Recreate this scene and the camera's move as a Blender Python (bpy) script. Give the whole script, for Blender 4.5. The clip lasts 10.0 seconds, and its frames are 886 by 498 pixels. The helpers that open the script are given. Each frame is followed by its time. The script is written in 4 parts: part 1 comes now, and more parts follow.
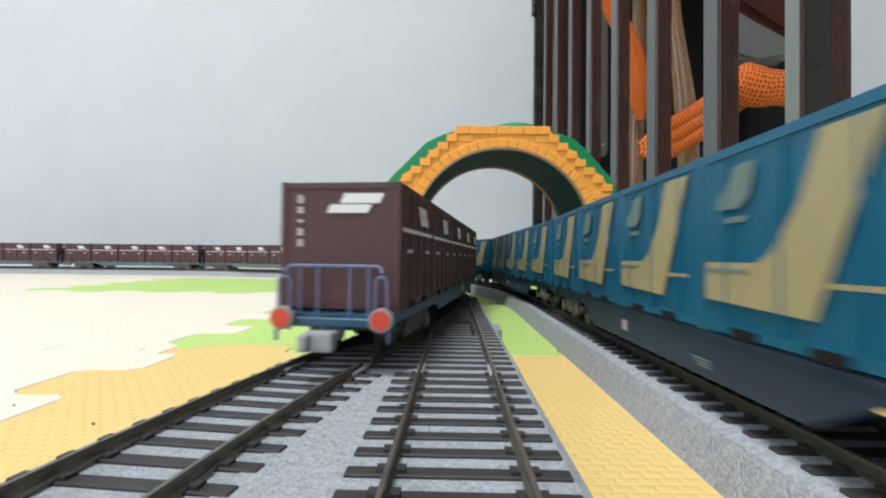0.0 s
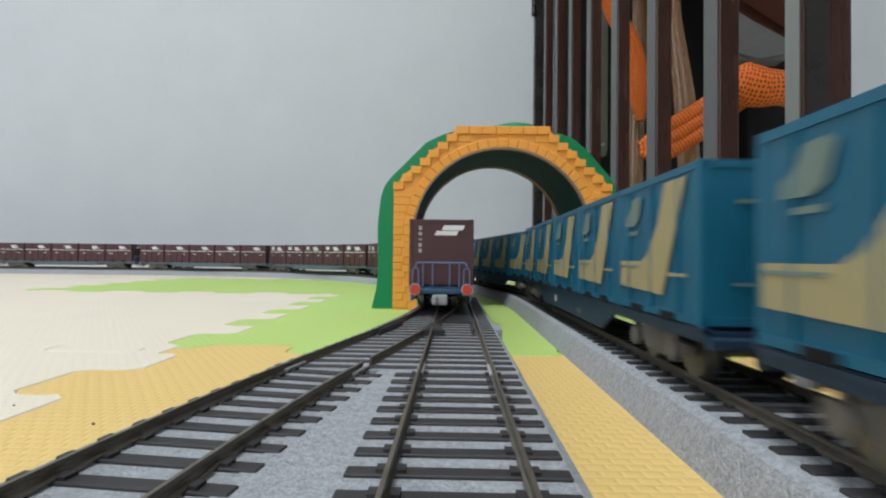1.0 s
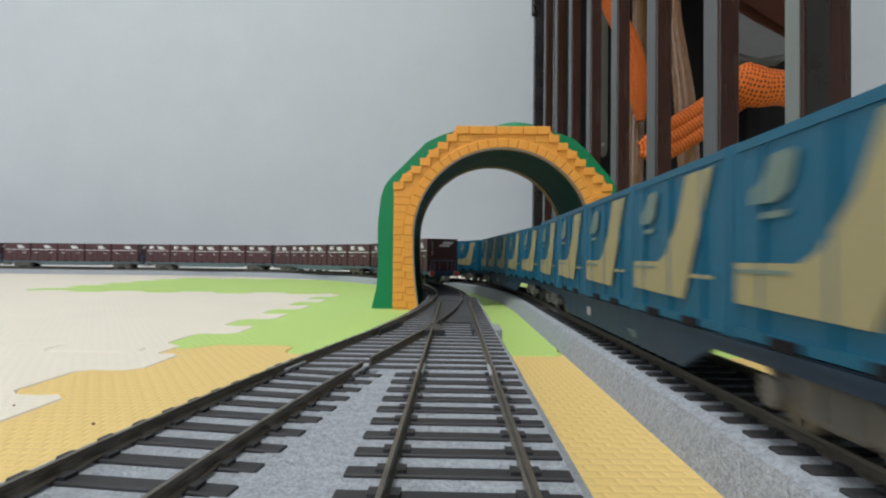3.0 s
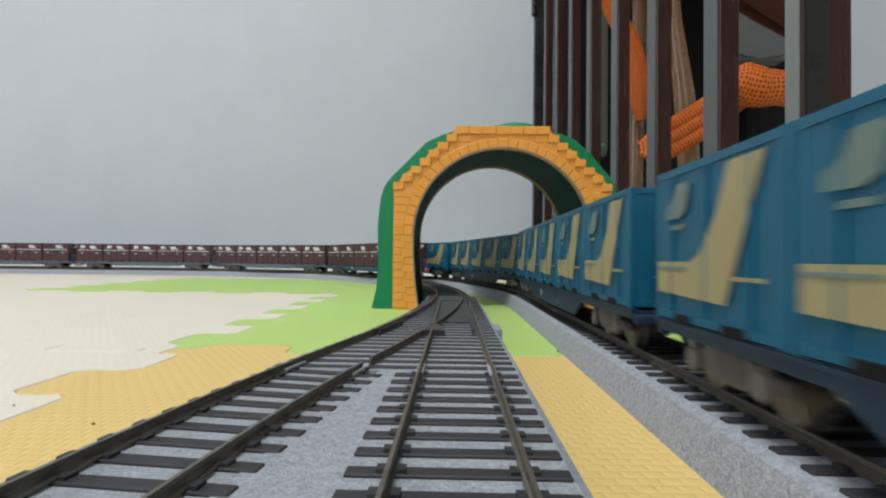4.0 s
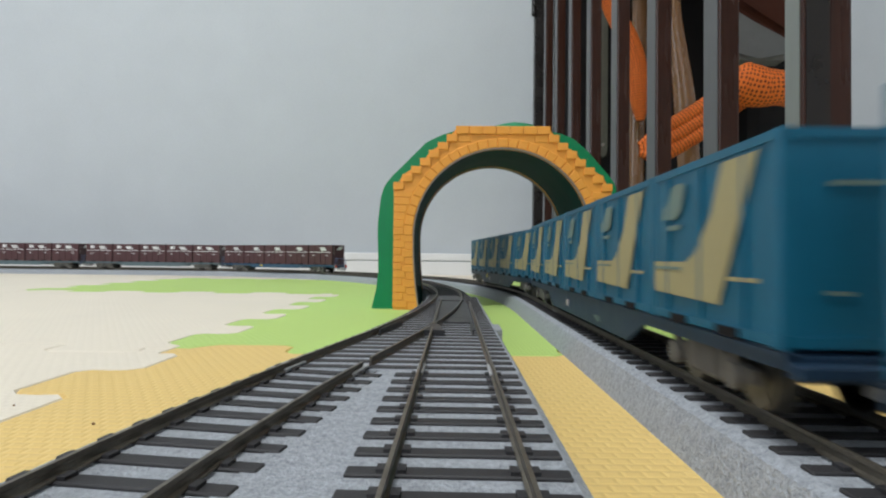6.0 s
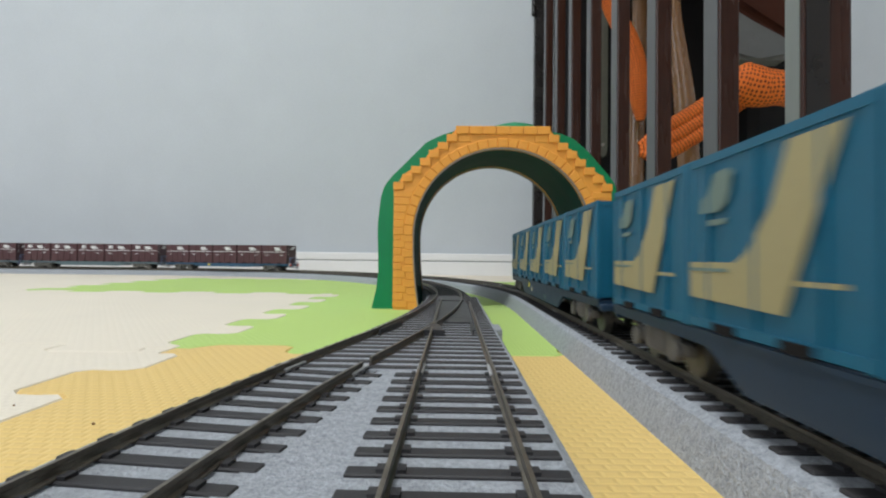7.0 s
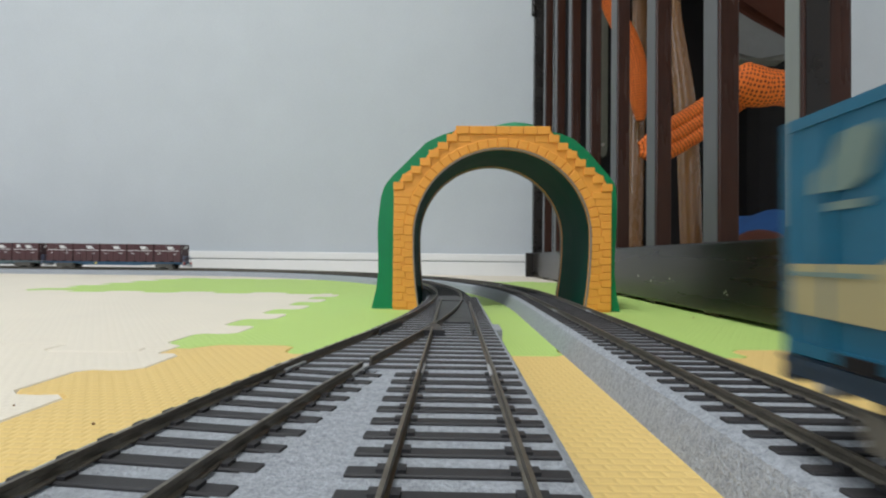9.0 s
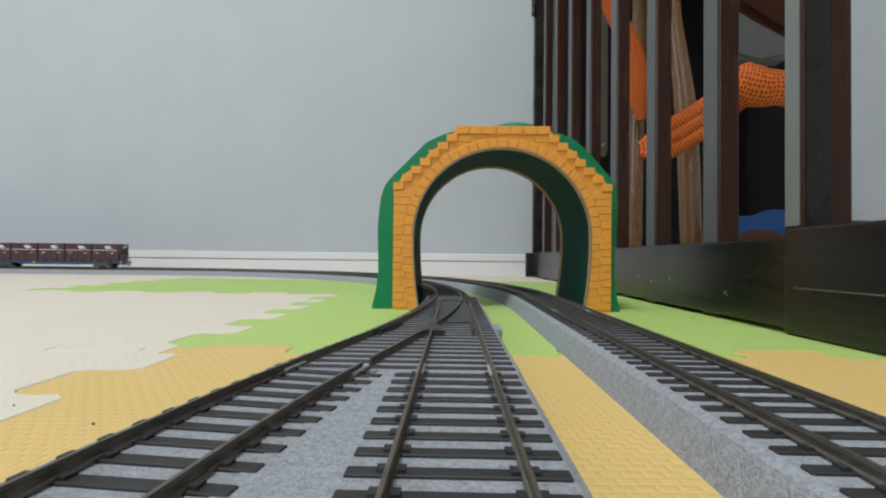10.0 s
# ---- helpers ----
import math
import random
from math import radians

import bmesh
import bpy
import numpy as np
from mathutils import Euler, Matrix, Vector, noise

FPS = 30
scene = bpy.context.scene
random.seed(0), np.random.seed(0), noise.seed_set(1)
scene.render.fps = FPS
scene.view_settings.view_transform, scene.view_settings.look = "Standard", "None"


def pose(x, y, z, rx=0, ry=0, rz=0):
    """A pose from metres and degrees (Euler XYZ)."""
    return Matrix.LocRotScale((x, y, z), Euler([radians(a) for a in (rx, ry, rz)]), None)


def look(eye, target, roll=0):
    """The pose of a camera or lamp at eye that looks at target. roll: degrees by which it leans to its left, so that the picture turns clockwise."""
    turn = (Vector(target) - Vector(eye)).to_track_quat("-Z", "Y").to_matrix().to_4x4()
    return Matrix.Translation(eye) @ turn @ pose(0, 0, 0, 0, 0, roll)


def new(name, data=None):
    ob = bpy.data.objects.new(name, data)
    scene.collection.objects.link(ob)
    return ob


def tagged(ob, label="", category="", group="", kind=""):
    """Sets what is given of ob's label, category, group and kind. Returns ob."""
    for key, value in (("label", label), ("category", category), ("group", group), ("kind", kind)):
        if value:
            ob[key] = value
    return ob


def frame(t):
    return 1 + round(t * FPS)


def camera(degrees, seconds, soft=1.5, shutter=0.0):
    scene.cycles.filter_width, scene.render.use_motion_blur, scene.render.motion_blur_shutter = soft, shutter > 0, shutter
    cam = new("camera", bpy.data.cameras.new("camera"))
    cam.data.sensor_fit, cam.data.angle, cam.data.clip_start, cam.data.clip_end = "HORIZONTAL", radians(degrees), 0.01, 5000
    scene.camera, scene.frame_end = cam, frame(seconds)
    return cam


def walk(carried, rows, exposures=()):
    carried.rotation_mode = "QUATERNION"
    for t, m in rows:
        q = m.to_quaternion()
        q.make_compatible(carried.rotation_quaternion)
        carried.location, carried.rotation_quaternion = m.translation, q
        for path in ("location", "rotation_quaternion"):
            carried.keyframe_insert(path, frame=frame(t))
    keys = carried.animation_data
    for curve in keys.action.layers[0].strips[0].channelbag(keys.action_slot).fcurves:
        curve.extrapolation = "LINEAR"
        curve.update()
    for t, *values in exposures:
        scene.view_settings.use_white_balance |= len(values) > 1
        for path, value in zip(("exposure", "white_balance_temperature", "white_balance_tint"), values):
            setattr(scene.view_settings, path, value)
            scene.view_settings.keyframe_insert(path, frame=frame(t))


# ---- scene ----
# A model railway on foam mats in a living room. World y runs along the straight tracks.
cam = camera(82.1, 10.0, soft=2.1, shutter=0.75)
EYE = Vector((0.0, 0.0, 0.036))
AIM = EYE + Vector((-math.sin(radians(1.27)), math.cos(radians(1.27)), math.tan(radians(1.02))))
walk(cam, [(0.0, look(EYE, AIM, 0.66)), (10.0, look(EYE, AIM, 0.66))],
     exposures=[(0.0, 0.47), (0.5, 0.17), (1.0, 0.06), (2.5, 0.0), (7.5, 0.02), (9.2, -0.02), (10.0, -0.13)])

# ---- light: daylight from windows behind and to the left of the railway, plus an added lamp overhead ----
world = bpy.data.worlds.new("sky")
scene.world = world
world.use_nodes = True
wn = world.node_tree
sky = wn.nodes.new("ShaderNodeTexSky")
sky.sky_type, sky.sun_disc = 'NISHITA', False
sky.sun_elevation, sky.sun_rotation = radians(40), radians(200)
wn.links.new(sky.outputs[0], wn.nodes["Background"].inputs[0])
wn.nodes["Background"].inputs[1].default_value = 0.12


def window_light(name, eye, target, sx, sy, watts, col):
    d = bpy.data.lights.new(name, 'AREA')
    d.shape, d.size, d.size_y, d.energy, d.color = 'RECTANGLE', sx, sy, watts, col
    o = new(name, d)
    o.matrix_basis = look(eye, target)
    return o


window_light("window_light_back", (-0.9, -2.92, 1.35), (-0.9, 0.0, 1.35), 2.0, 1.5, 15, (0.93, 0.97, 1.0))
window_light("window_light_side", (-2.92, -0.6, 1.35), (0.0, -0.6, 1.35), 1.7, 1.5, 13.5, (0.92, 0.97, 1.0))
# Assumed lamp overhead, never in view, added to brighten the floor.
window_light("added_top_light", (-0.5, -0.5, 2.28), (-0.5, -0.5, 0.0), 0.55, 0.55, 35, (0.95, 0.98, 1.0))


# ---- materials ----
def node(nt, kind, **values):
    n = nt.nodes.new(kind)
    for k, v in values.items():
        if k in n.inputs:
            n.inputs[k].default_value = v
    return n


def material(name, col, rough=0.5, metal=0.0, var=0.12, scale=60.0, fine=900.0, bump=0.15, dist=0.0004, spread=0.0, spec=0.5, coat=0.0, stretch=(1, 1, 1)):
    """A surface with broad stains, fine grain and relief. scale and fine: features per metre. spread: change from piece to piece."""
    m = bpy.data.materials.new(name)
    m.use_nodes = True
    nt = m.node_tree
    b = nt.nodes["Principled BSDF"]
    tc = node(nt, "ShaderNodeTexCoord")
    mp = node(nt, "ShaderNodeMapping", Scale=stretch)
    nt.links.new(tc.outputs["Object"], mp.inputs["Vector"])
    n1 = node(nt, "ShaderNodeTexNoise", Scale=scale, Detail=5.0, Roughness=0.6)
    n2 = node(nt, "ShaderNodeTexNoise", Scale=fine, Detail=3.0, Roughness=0.65)
    for n in (n1, n2):
        nt.links.new(mp.outputs[0], n.inputs["Vector"])
    mix = node(nt, "ShaderNodeMix")
    mix.data_type = 'RGBA'
    a = [max(0.0, c * (1 - var)) for c in col]
    c2 = [min(1.0, c * (1 + var)) for c in col]
    mix.inputs[6].default_value = (*a, 1)
    mix.inputs[7].default_value = (*c2, 1)
    add = node(nt, "ShaderNodeMath")
    add.operation = 'MULTIPLY_ADD'
    nt.links.new(n2.outputs[0], add.inputs[0])
    add.inputs[1].default_value = 0.5
    half = node(nt, "ShaderNodeMath")
    half.operation = 'MULTIPLY'
    nt.links.new(n1.outputs[0], half.inputs[0])
    half.inputs[1].default_value = 0.5
    nt.links.new(half.outputs[0], add.inputs[2])
    ramp = node(nt, "ShaderNodeMapRange")
    nt.links.new(add.outputs[0], ramp.inputs[0])
    ramp.inputs[1].default_value, ramp.inputs[2].default_value = 0.3, 0.7
    last = ramp.outputs[0]
    if spread:
        oi = node(nt, "ShaderNodeObjectInfo")
        sp = node(nt, "ShaderNodeMath")
        sp.operation = 'MULTIPLY_ADD'
        nt.links.new(oi.outputs["Random"], sp.inputs[0])
        sp.inputs[1].default_value = spread
        nt.links.new(last, sp.inputs[2])
        last = sp.outputs[0]
    nt.links.new(last, mix.inputs[0])
    nt.links.new(mix.outputs[2], b.inputs["Base Color"])
    rr = node(nt, "ShaderNodeMapRange")
    nt.links.new(n1.outputs[0], rr.inputs[0])
    rr.inputs[3].default_value, rr.inputs[4].default_value = max(0.02, rough - 0.1), min(1.0, rough + 0.1)
    nt.links.new(rr.outputs[0], b.inputs["Roughness"])
    b.inputs["Metallic"].default_value = metal
    b.inputs["Specular IOR Level"].default_value = spec
    b.inputs["Coat Weight"].default_value = coat
    if bump:
        bp = node(nt, "ShaderNodeBump", Strength=bump, Distance=dist)
        nt.links.new(n2.outputs[0], bp.inputs["Height"])
        nt.links.new(bp.outputs[0], b.inputs["Normal"])
    return m


def mat_foam(name, col, weave=0.4):
    """Foam play mat with an embossed basket weave."""
    m = material(name, col, rough=0.62, var=0.05, scale=14, fine=500, bump=0.0, spec=0.35)
    nt = m.node_tree
    b = nt.nodes["Principled BSDF"]
    tc = node(nt, "ShaderNodeTexCoord")
    br = nt.nodes.new("ShaderNodeTexBrick")
    br.offset, br.squash = 0.5, 1.0
    for k, v in (("Scale", 1.0), ("Mortar Size", 0.0008), ("Mortar Smooth", 1.0), ("Brick Width", 0.0036), ("Row Height", 0.0027)):
        br.inputs[k].default_value = v
    br.inputs["Color1"].default_value = br.inputs["Color2"].default_value = (1, 1, 1, 1)
    br.inputs["Mortar"].default_value = (0, 0, 0, 1)
    nt.links.new(tc.outputs["Object"], br.inputs["Vector"])
    n = node(nt, "ShaderNodeTexNoise", Scale=420.0, Detail=2.0)
    nt.links.new(tc.outputs["Object"], n.inputs["Vector"])
    sm = node(nt, "ShaderNodeMath")
    sm.operation = 'MULTIPLY_ADD'
    nt.links.new(n.outputs[0], sm.inputs[0])
    sm.inputs[1].default_value = 0.35
    nt.links.new(br.outputs["Color"], sm.inputs[2])
    bp = node(nt, "ShaderNodeBump", Strength=weave, Distance=0.0005)
    nt.links.new(sm.outputs[0], bp.inputs["Height"])
    nt.links.new(bp.outputs[0], b.inputs["Normal"])
    return m


M_WALL = material("wall_paper", (0.535, 0.57, 0.605), rough=0.85, var=0.05, scale=9, fine=260, bump=0.25, dist=0.0006, spec=0.2)
M_CEIL = material("ceiling_paint", (0.8, 0.8, 0.79), rough=0.9, var=0.02, scale=3, fine=200, bump=0.1)
M_FLOOR = material("pale_laminate", (0.72, 0.68, 0.60), rough=0.45, var=0.08, scale=6, fine=60, stretch=(1, 8, 1), bump=0.05)
M_TRIM = material("white_trim", (0.80, 0.80, 0.79), rough=0.4, var=0.03, scale=10, fine=300, bump=0.04)
M_DIFFUSER = material("lamp_diffuser", (0.8, 0.8, 0.8), rough=0.5, var=0.02, bump=0.0)
M_DIFFUSER.node_tree.nodes["Principled BSDF"].inputs["Emission Color"].default_value = (0.94, 0.98, 1.0, 1)
M_DIFFUSER.node_tree.nodes["Principled BSDF"].inputs["Emission Strength"].default_value = 4.0
M_GROOVE = material("trim_gap", (0.25, 0.25, 0.26), rough=0.8, var=0.1)
M_CREAM = mat_foam("foam_cream", (0.78, 0.71, 0.59), 0.2)
M_GREEN = mat_foam("foam_lime", (0.47, 0.65, 0.185))
M_TAN = mat_foam("foam_ochre", (0.76, 0.54, 0.20))
M_BALLAST = material("ballast_grey", (0.362, 0.385, 0.418), rough=0.9, var=0.38, scale=700, fine=1500, bump=1.0, dist=0.0007, spec=0.25)
M_SLEEPER = material("sleeper_black", (0.024, 0.023, 0.025), rough=0.6, var=0.3, scale=300, fine=2500, bump=0.25, dist=0.0002, spread=0.5)
M_RAIL = material("rail_nickel", (0.17, 0.15, 0.12), rough=0.40, metal=0.7, var=0.25, scale=120, fine=1500, bump=0.1, dist=0.0001)
M_JOINER = material("joiner_grey", (0.42, 0.42, 0.42), rough=0.6, metal=0.3, var=0.15, scale=300, bump=0.1)
M_FROG = material("switch_black", (0.03, 0.03, 0.032), rough=0.45, var=0.2, scale=300, bump=0.1)
M_ORANGE = material("toy_orange", (0.82, 0.345, 0.05), rough=0.5, var=0.07, scale=70, fine=900, bump=0.15, dist=0.0002, spread=0.25, spec=0.4)
M_RIM = material("rim_grey", (0.24, 0.20, 0.17), rough=0.5, var=0.1, scale=80)
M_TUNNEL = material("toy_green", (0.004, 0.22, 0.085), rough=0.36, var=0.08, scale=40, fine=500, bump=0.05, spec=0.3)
# The tunnel's green again, darkened to put the vault's shade in the colour.
M_TUNNEL_SHADE = material("toy_green_shaded", (0.001, 0.050, 0.034), spec=0.02, rough=0.55, var=0.1, scale=40, fine=500, bump=0.05)
M_MAROON = material("container_maroon", (0.070, 0.026, 0.030), rough=0.5, var=0.1, scale=150, fine=1500, bump=0.05, dist=0.0001, spread=0.35)
M_BLUE = material("container_blue", (0.003, 0.108, 0.192), rough=0.45, var=0.1, scale=150, fine=1500, bump=0.05, dist=0.0001, spread=0.3)
M_CREAMPRINT = material("cream_print", (0.38, 0.325, 0.165), rough=0.5, var=0.06, scale=200, fine=1500, bump=0.0)
M_WHITEPRINT = material("white_print", (0.74, 0.74, 0.74), rough=0.5, var=0.04, scale=200, fine=1500, bump=0.0)
M_GREYPRINT = material("grey_print", (0.15, 0.215, 0.19), rough=0.5, var=0.08, scale=200, fine=1500, bump=0.0)
M_PALEPRINT = material("pale_print", (0.42, 0.38, 0.38), rough=0.5, var=0.08, scale=200, fine=1500, bump=0.0)
M_RAILING = material("railing_lilac", (0.13, 0.17, 0.30), rough=0.5, var=0.1, scale=200, fine=1500, bump=0.05, dist=0.0001)
M_FRAMESEA = material("frame_sea_blue", (0.022, 0.080, 0.15), rough=0.45, var=0.12, scale=200, fine=1500, bump=0.05, dist=0.0001)
M_FRAMEDARK = material("frame_navy", (0.011, 0.034, 0.070), rough=0.45, var=0.12, scale=200, fine=1500, bump=0.05, dist=0.0001)
M_FRAMETEAL = material("frame_slate", (0.10, 0.15, 0.17), rough=0.5, var=0.12, scale=200, fine=1500, bump=0.05, dist=0.0001)
M_BOGIE = material("bogie_grey", (0.11, 0.105, 0.095), rough=0.6, var=0.25, scale=300, fine=2000, bump=0.2, dist=0.0002)
M_WHEEL = material("wheel_metal", (0.19, 0.185, 0.17), rough=0.4, metal=0.8, var=0.15, scale=300, bump=0.05)
M_COUPLER = material("coupler_grey", (0.33, 0.34, 0.35), rough=0.5, var=0.1, scale=300, bump=0.1, dist=0.0002)
M_RED = material("marker_red", (0.60, 0.060, 0.03), rough=0.4, var=0.05, scale=200, bump=0.0)
M_YELLOW = material("marker_yellow", (0.75, 0.6, 0.03), rough=0.4, var=0.05, scale=200, bump=0.0)
M_WOOD = material("dark_wood", (0.034, 0.0115, 0.0065), rough=0.27, var=0.35, scale=30, fine=400, stretch=(1, 1, 0.08), bump=0.12, dist=0.0002, spec=0.38)
M_WOODBASE = material("dark_wood_base", (0.014, 0.011, 0.010), rough=0.28, var=0.3, scale=30, fine=400, stretch=(1, 0.08, 1), bump=0.12, dist=0.0002, spec=0.5)
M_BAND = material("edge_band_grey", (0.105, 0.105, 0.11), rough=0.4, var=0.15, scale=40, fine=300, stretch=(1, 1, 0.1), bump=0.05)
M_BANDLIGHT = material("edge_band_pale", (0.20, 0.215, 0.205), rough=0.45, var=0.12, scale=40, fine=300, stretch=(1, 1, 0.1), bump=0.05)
M_STRAP = material("strap_grey", (0.11, 0.11, 0.085), rough=0.6, var=0.15, scale=60, fine=600, bump=0.2)
M_BEECH = material("beech_wood", (0.20, 0.096, 0.036), rough=0.28, var=0.03, scale=14, fine=200, stretch=(1, 1, 0.3), bump=0.02, coat=0.5)
M_BLACK = material("black_fabric", (0.012, 0.011, 0.012), rough=0.85, var=0.3, scale=40, fine=900, bump=0.4, spec=0.2)
M_GREYBAG = material("charcoal_fabric", (0.17, 0.175, 0.18), rough=0.8, var=0.2, scale=40, fine=900, bump=0.4, spec=0.2)
M_BLUECLOTH = material("blue_cloth", (0.016, 0.058, 0.17), rough=0.85, var=0.2, scale=60, fine=900, bump=0.4, spec=0.2)
M_BROWNCLOTH = material("brown_cloth", (0.065, 0.020, 0.012), rough=0.75, var=0.25, scale=40, fine=900, bump=0.4, spec=0.2)
M_SCREW = material("screw_steel", (0.5, 0.48, 0.45), rough=0.3, metal=0.9, var=0.1, bump=0.0)
M_GLASSFRAME = material("window_frame_white", (0.8, 0.8, 0.8), rough=0.4, var=0.03, bump=0.0)


def mat_mesh():
    """Orange spacer-mesh fabric: rows of small dark holes."""
    m = material("orange_mesh", (0.86, 0.24, 0.035), rough=0.65, var=0.1, scale=60, fine=800, bump=0.0, spec=0.3)
    nt = m.node_tree
    b = nt.nodes["Principled BSDF"]
    tc = node(nt, "ShaderNodeTexCoord")
    mp = node(nt, "ShaderNodeMapping", Scale=(145.0, 26.0, 1.0))
    nt.links.new(tc.outputs["UV"], mp.inputs["Vector"])
    vo = node(nt, "ShaderNodeTexVoronoi", Scale=1.0, Randomness=0.25)
    vo.voronoi_dimensions = '2D'
    nt.links.new(mp.outputs[0], vo.inputs["Vector"])
    mr = node(nt, "ShaderNodeMapRange")
    nt.links.new(vo.outputs["Distance"], mr.inputs[0])
    mr.inputs[1].default_value, mr.inputs[2].default_value = 0.36, 0.20
    mx = node(nt, "ShaderNodeMix")
    mx.data_type = 'RGBA'
    nt.links.new(mr.outputs[0], mx.inputs[0])
    mx.inputs[6].default_value = (0.84, 0.185, 0.028, 1)
    mx.inputs[7].default_value = (0.17, 0.028, 0.008, 1)
    nt.links.new(mx.outputs[2], b.inputs["Base Color"])
    bp = node(nt, "ShaderNodeBump", Strength=0.6, Distance=0.0006)
    nt.links.new(mr.outputs[0], bp.inputs["Height"])
    nt.links.new(bp.outputs[0], b.inputs["Normal"])
    return m


M_MESH = mat_mesh()


# ---- building helpers ----
def empty(name, m=None):
    o = new(name)
    o.empty_display_size = 0.02
    if m is not None:
        o.matrix_basis = m
    return o


def mesh_of(bm, name, mat, smooth=False):
    me = bpy.data.meshes.new(name)
    bmesh.ops.recalc_face_normals(bm, faces=bm.faces)
    bm.to_mesh(me)
    bm.free()
    me.materials.append(mat)
    if smooth:
        me.polygons.foreach_set("use_smooth", [True] * len(me.polygons))
        me.set_sharp_from_angle(angle=radians(40))
    return me


def part(name, bm, mat, parent=None, label="", smooth=False):
    o = new(name, mesh_of(bm, name, mat, smooth))
    if parent is not None:
        o.parent = parent
    return tagged(o, label)


def piece(name, me, parent, m):
    """One of many alike pieces that share a mesh."""
    o = new(name, me)
    o.parent = parent
    o.matrix_basis = m
    return o


def box(bm, x0, x1, y0, y1, z0, z1, bevel=0.0, seg=2):
    r = bmesh.ops.create_cube(bm, size=1.0)
    vs = r["verts"]
    for v in vs:
        v.co = Vector((x0 + (v.co.x + 0.5) * (x1 - x0), y0 + (v.co.y + 0.5) * (y1 - y0), z0 + (v.co.z + 0.5) * (z1 - z0)))
    if bevel:
        es = list({e for v in vs for e in v.link_edges})
        bmesh.ops.bevel(bm, geom=es, offset=bevel, segments=seg, affect='EDGES', profile=0.6)
    return vs


def rod(bm, p, q, r, n=10, r2=None):
    p, q = Vector(p), Vector(q)
    d = q - p
    m = Matrix.Translation((p + q) / 2) @ d.to_track_quat("Z", "Y").to_matrix().to_4x4()
    bmesh.ops.create_cone(bm, cap_ends=True, segments=n, radius1=r, radius2=r if r2 is None else r2, depth=d.length, matrix=m)


def prism(bm, poly, axis, a, b):
    """Pushes a closed outline of 2D points along an axis from a to b."""
    def at(u, v, w):
        return {"x": (w, u, v), "y": (u, w, v), "z": (u, v, w)}[axis]
    lo = [bm.verts.new(at(u, v, a)) for u, v in poly]
    hi = [bm.verts.new(at(u, v, b)) for u, v in poly]
    n = len(poly)
    bm.faces.new(lo)
    bm.faces.new(hi[::-1])
    for i in range(n):
        bm.faces.new((lo[i], lo[(i + 1) % n], hi[(i + 1) % n], hi[i]))


def tube(bm, pts, r, n=10, flat=1.0, uv=False):
    """A tube along points; flat squeezes its section."""
    pts = [Vector(p) for p in pts]
    layer = bm.loops.layers.uv.verify() if uv else None
    rings, run = [], [0.0]
    for i, p in enumerate(pts):
        t = (pts[min(i + 1, len(pts) - 1)] - pts[max(i - 1, 0)]).normalized()
        u = t.cross(Vector((0.3, 1.0, 0.1))).normalized()
        w = t.cross(u)
        rr = r[i] if isinstance(r, (list, tuple)) else r
        rings.append([bm.verts.new(p + u * (math.cos(2 * math.pi * k / n) * rr) + w * (math.sin(2 * math.pi * k / n) * rr * flat)) for k in range(n)])
        if i:
            run.append(run[-1] + (p - pts[i - 1]).length)
    for i in range(len(rings) - 1):
        for k in range(n):
            f = bm.faces.new((rings[i][k], rings[i][(k + 1) % n], rings[i + 1][(k + 1) % n], rings[i + 1][k]))
            if uv:
                for lp, (a, b) in zip(f.loops, ((k, run[i]), (k + 1, run[i]), (k + 1, run[i + 1]), (k, run[i + 1]))):
                    lp[layer].uv = (b * 2.0, a / n)
    bm.faces.new(rings[0][::-1])
    bm.faces.new(rings[-1])


def spline(pts, n=12):
    """Smooth points through a few given ones."""
    pts = [Vector(p) for p in pts]
    out = []
    for i in range(len(pts) - 1):
        a, b, c, d = pts[max(i - 1, 0)], pts[i], pts[i + 1], pts[min(i + 2, len(pts) - 1)]
        for k in range(n):
            t = k / n
            out.append(0.5 * ((2 * b) + (c - a) * t + (2 * a - 5 * b + 4 * c - d) * t * t + (3 * b - a - 3 * c + d) * t ** 3))
    return out + [pts[-1]]


# ---- the lines of the railway ----
class Line:
    """A way of straights and arcs. s runs along it; curvature is positive to the left."""

    def __init__(self, x, y, heading, segs, back=()):
        self.start, self.segs, self.back = (x, y, heading), segs, back

    def run(self, s, segs):
        x, y, h = self.start
        for length, k in segs:
            d = min(s, length)
            if k == 0:
                x, y = x - math.sin(h) * d, y + math.cos(h) * d
            else:
                h2 = h + k * d
                x, y, h = x + (math.cos(h2) - math.cos(h)) / k, y + (math.sin(h2) - math.sin(h)) / k, h2
            s -= d
            if s <= 0:
                break
        return x, y, h

    def at(self, s):
        if s >= 0:
            return self.run(s, self.segs)
        # backwards: mirror the heading
        x, y, h = self.start
        s = -s
        for length, k in self.back:
            d = min(s, length)
            if k == 0:
                x, y = x + math.sin(h) * d, y - math.cos(h) * d
            else:
                h2 = h - k * d
                x, y, h = x - (math.cos(h) - math.cos(h2)) / k, y - (math.sin(h) - math.sin(h2)) / k, h2
            s -= d
            if s <= 0:
                break
        return x, y, h


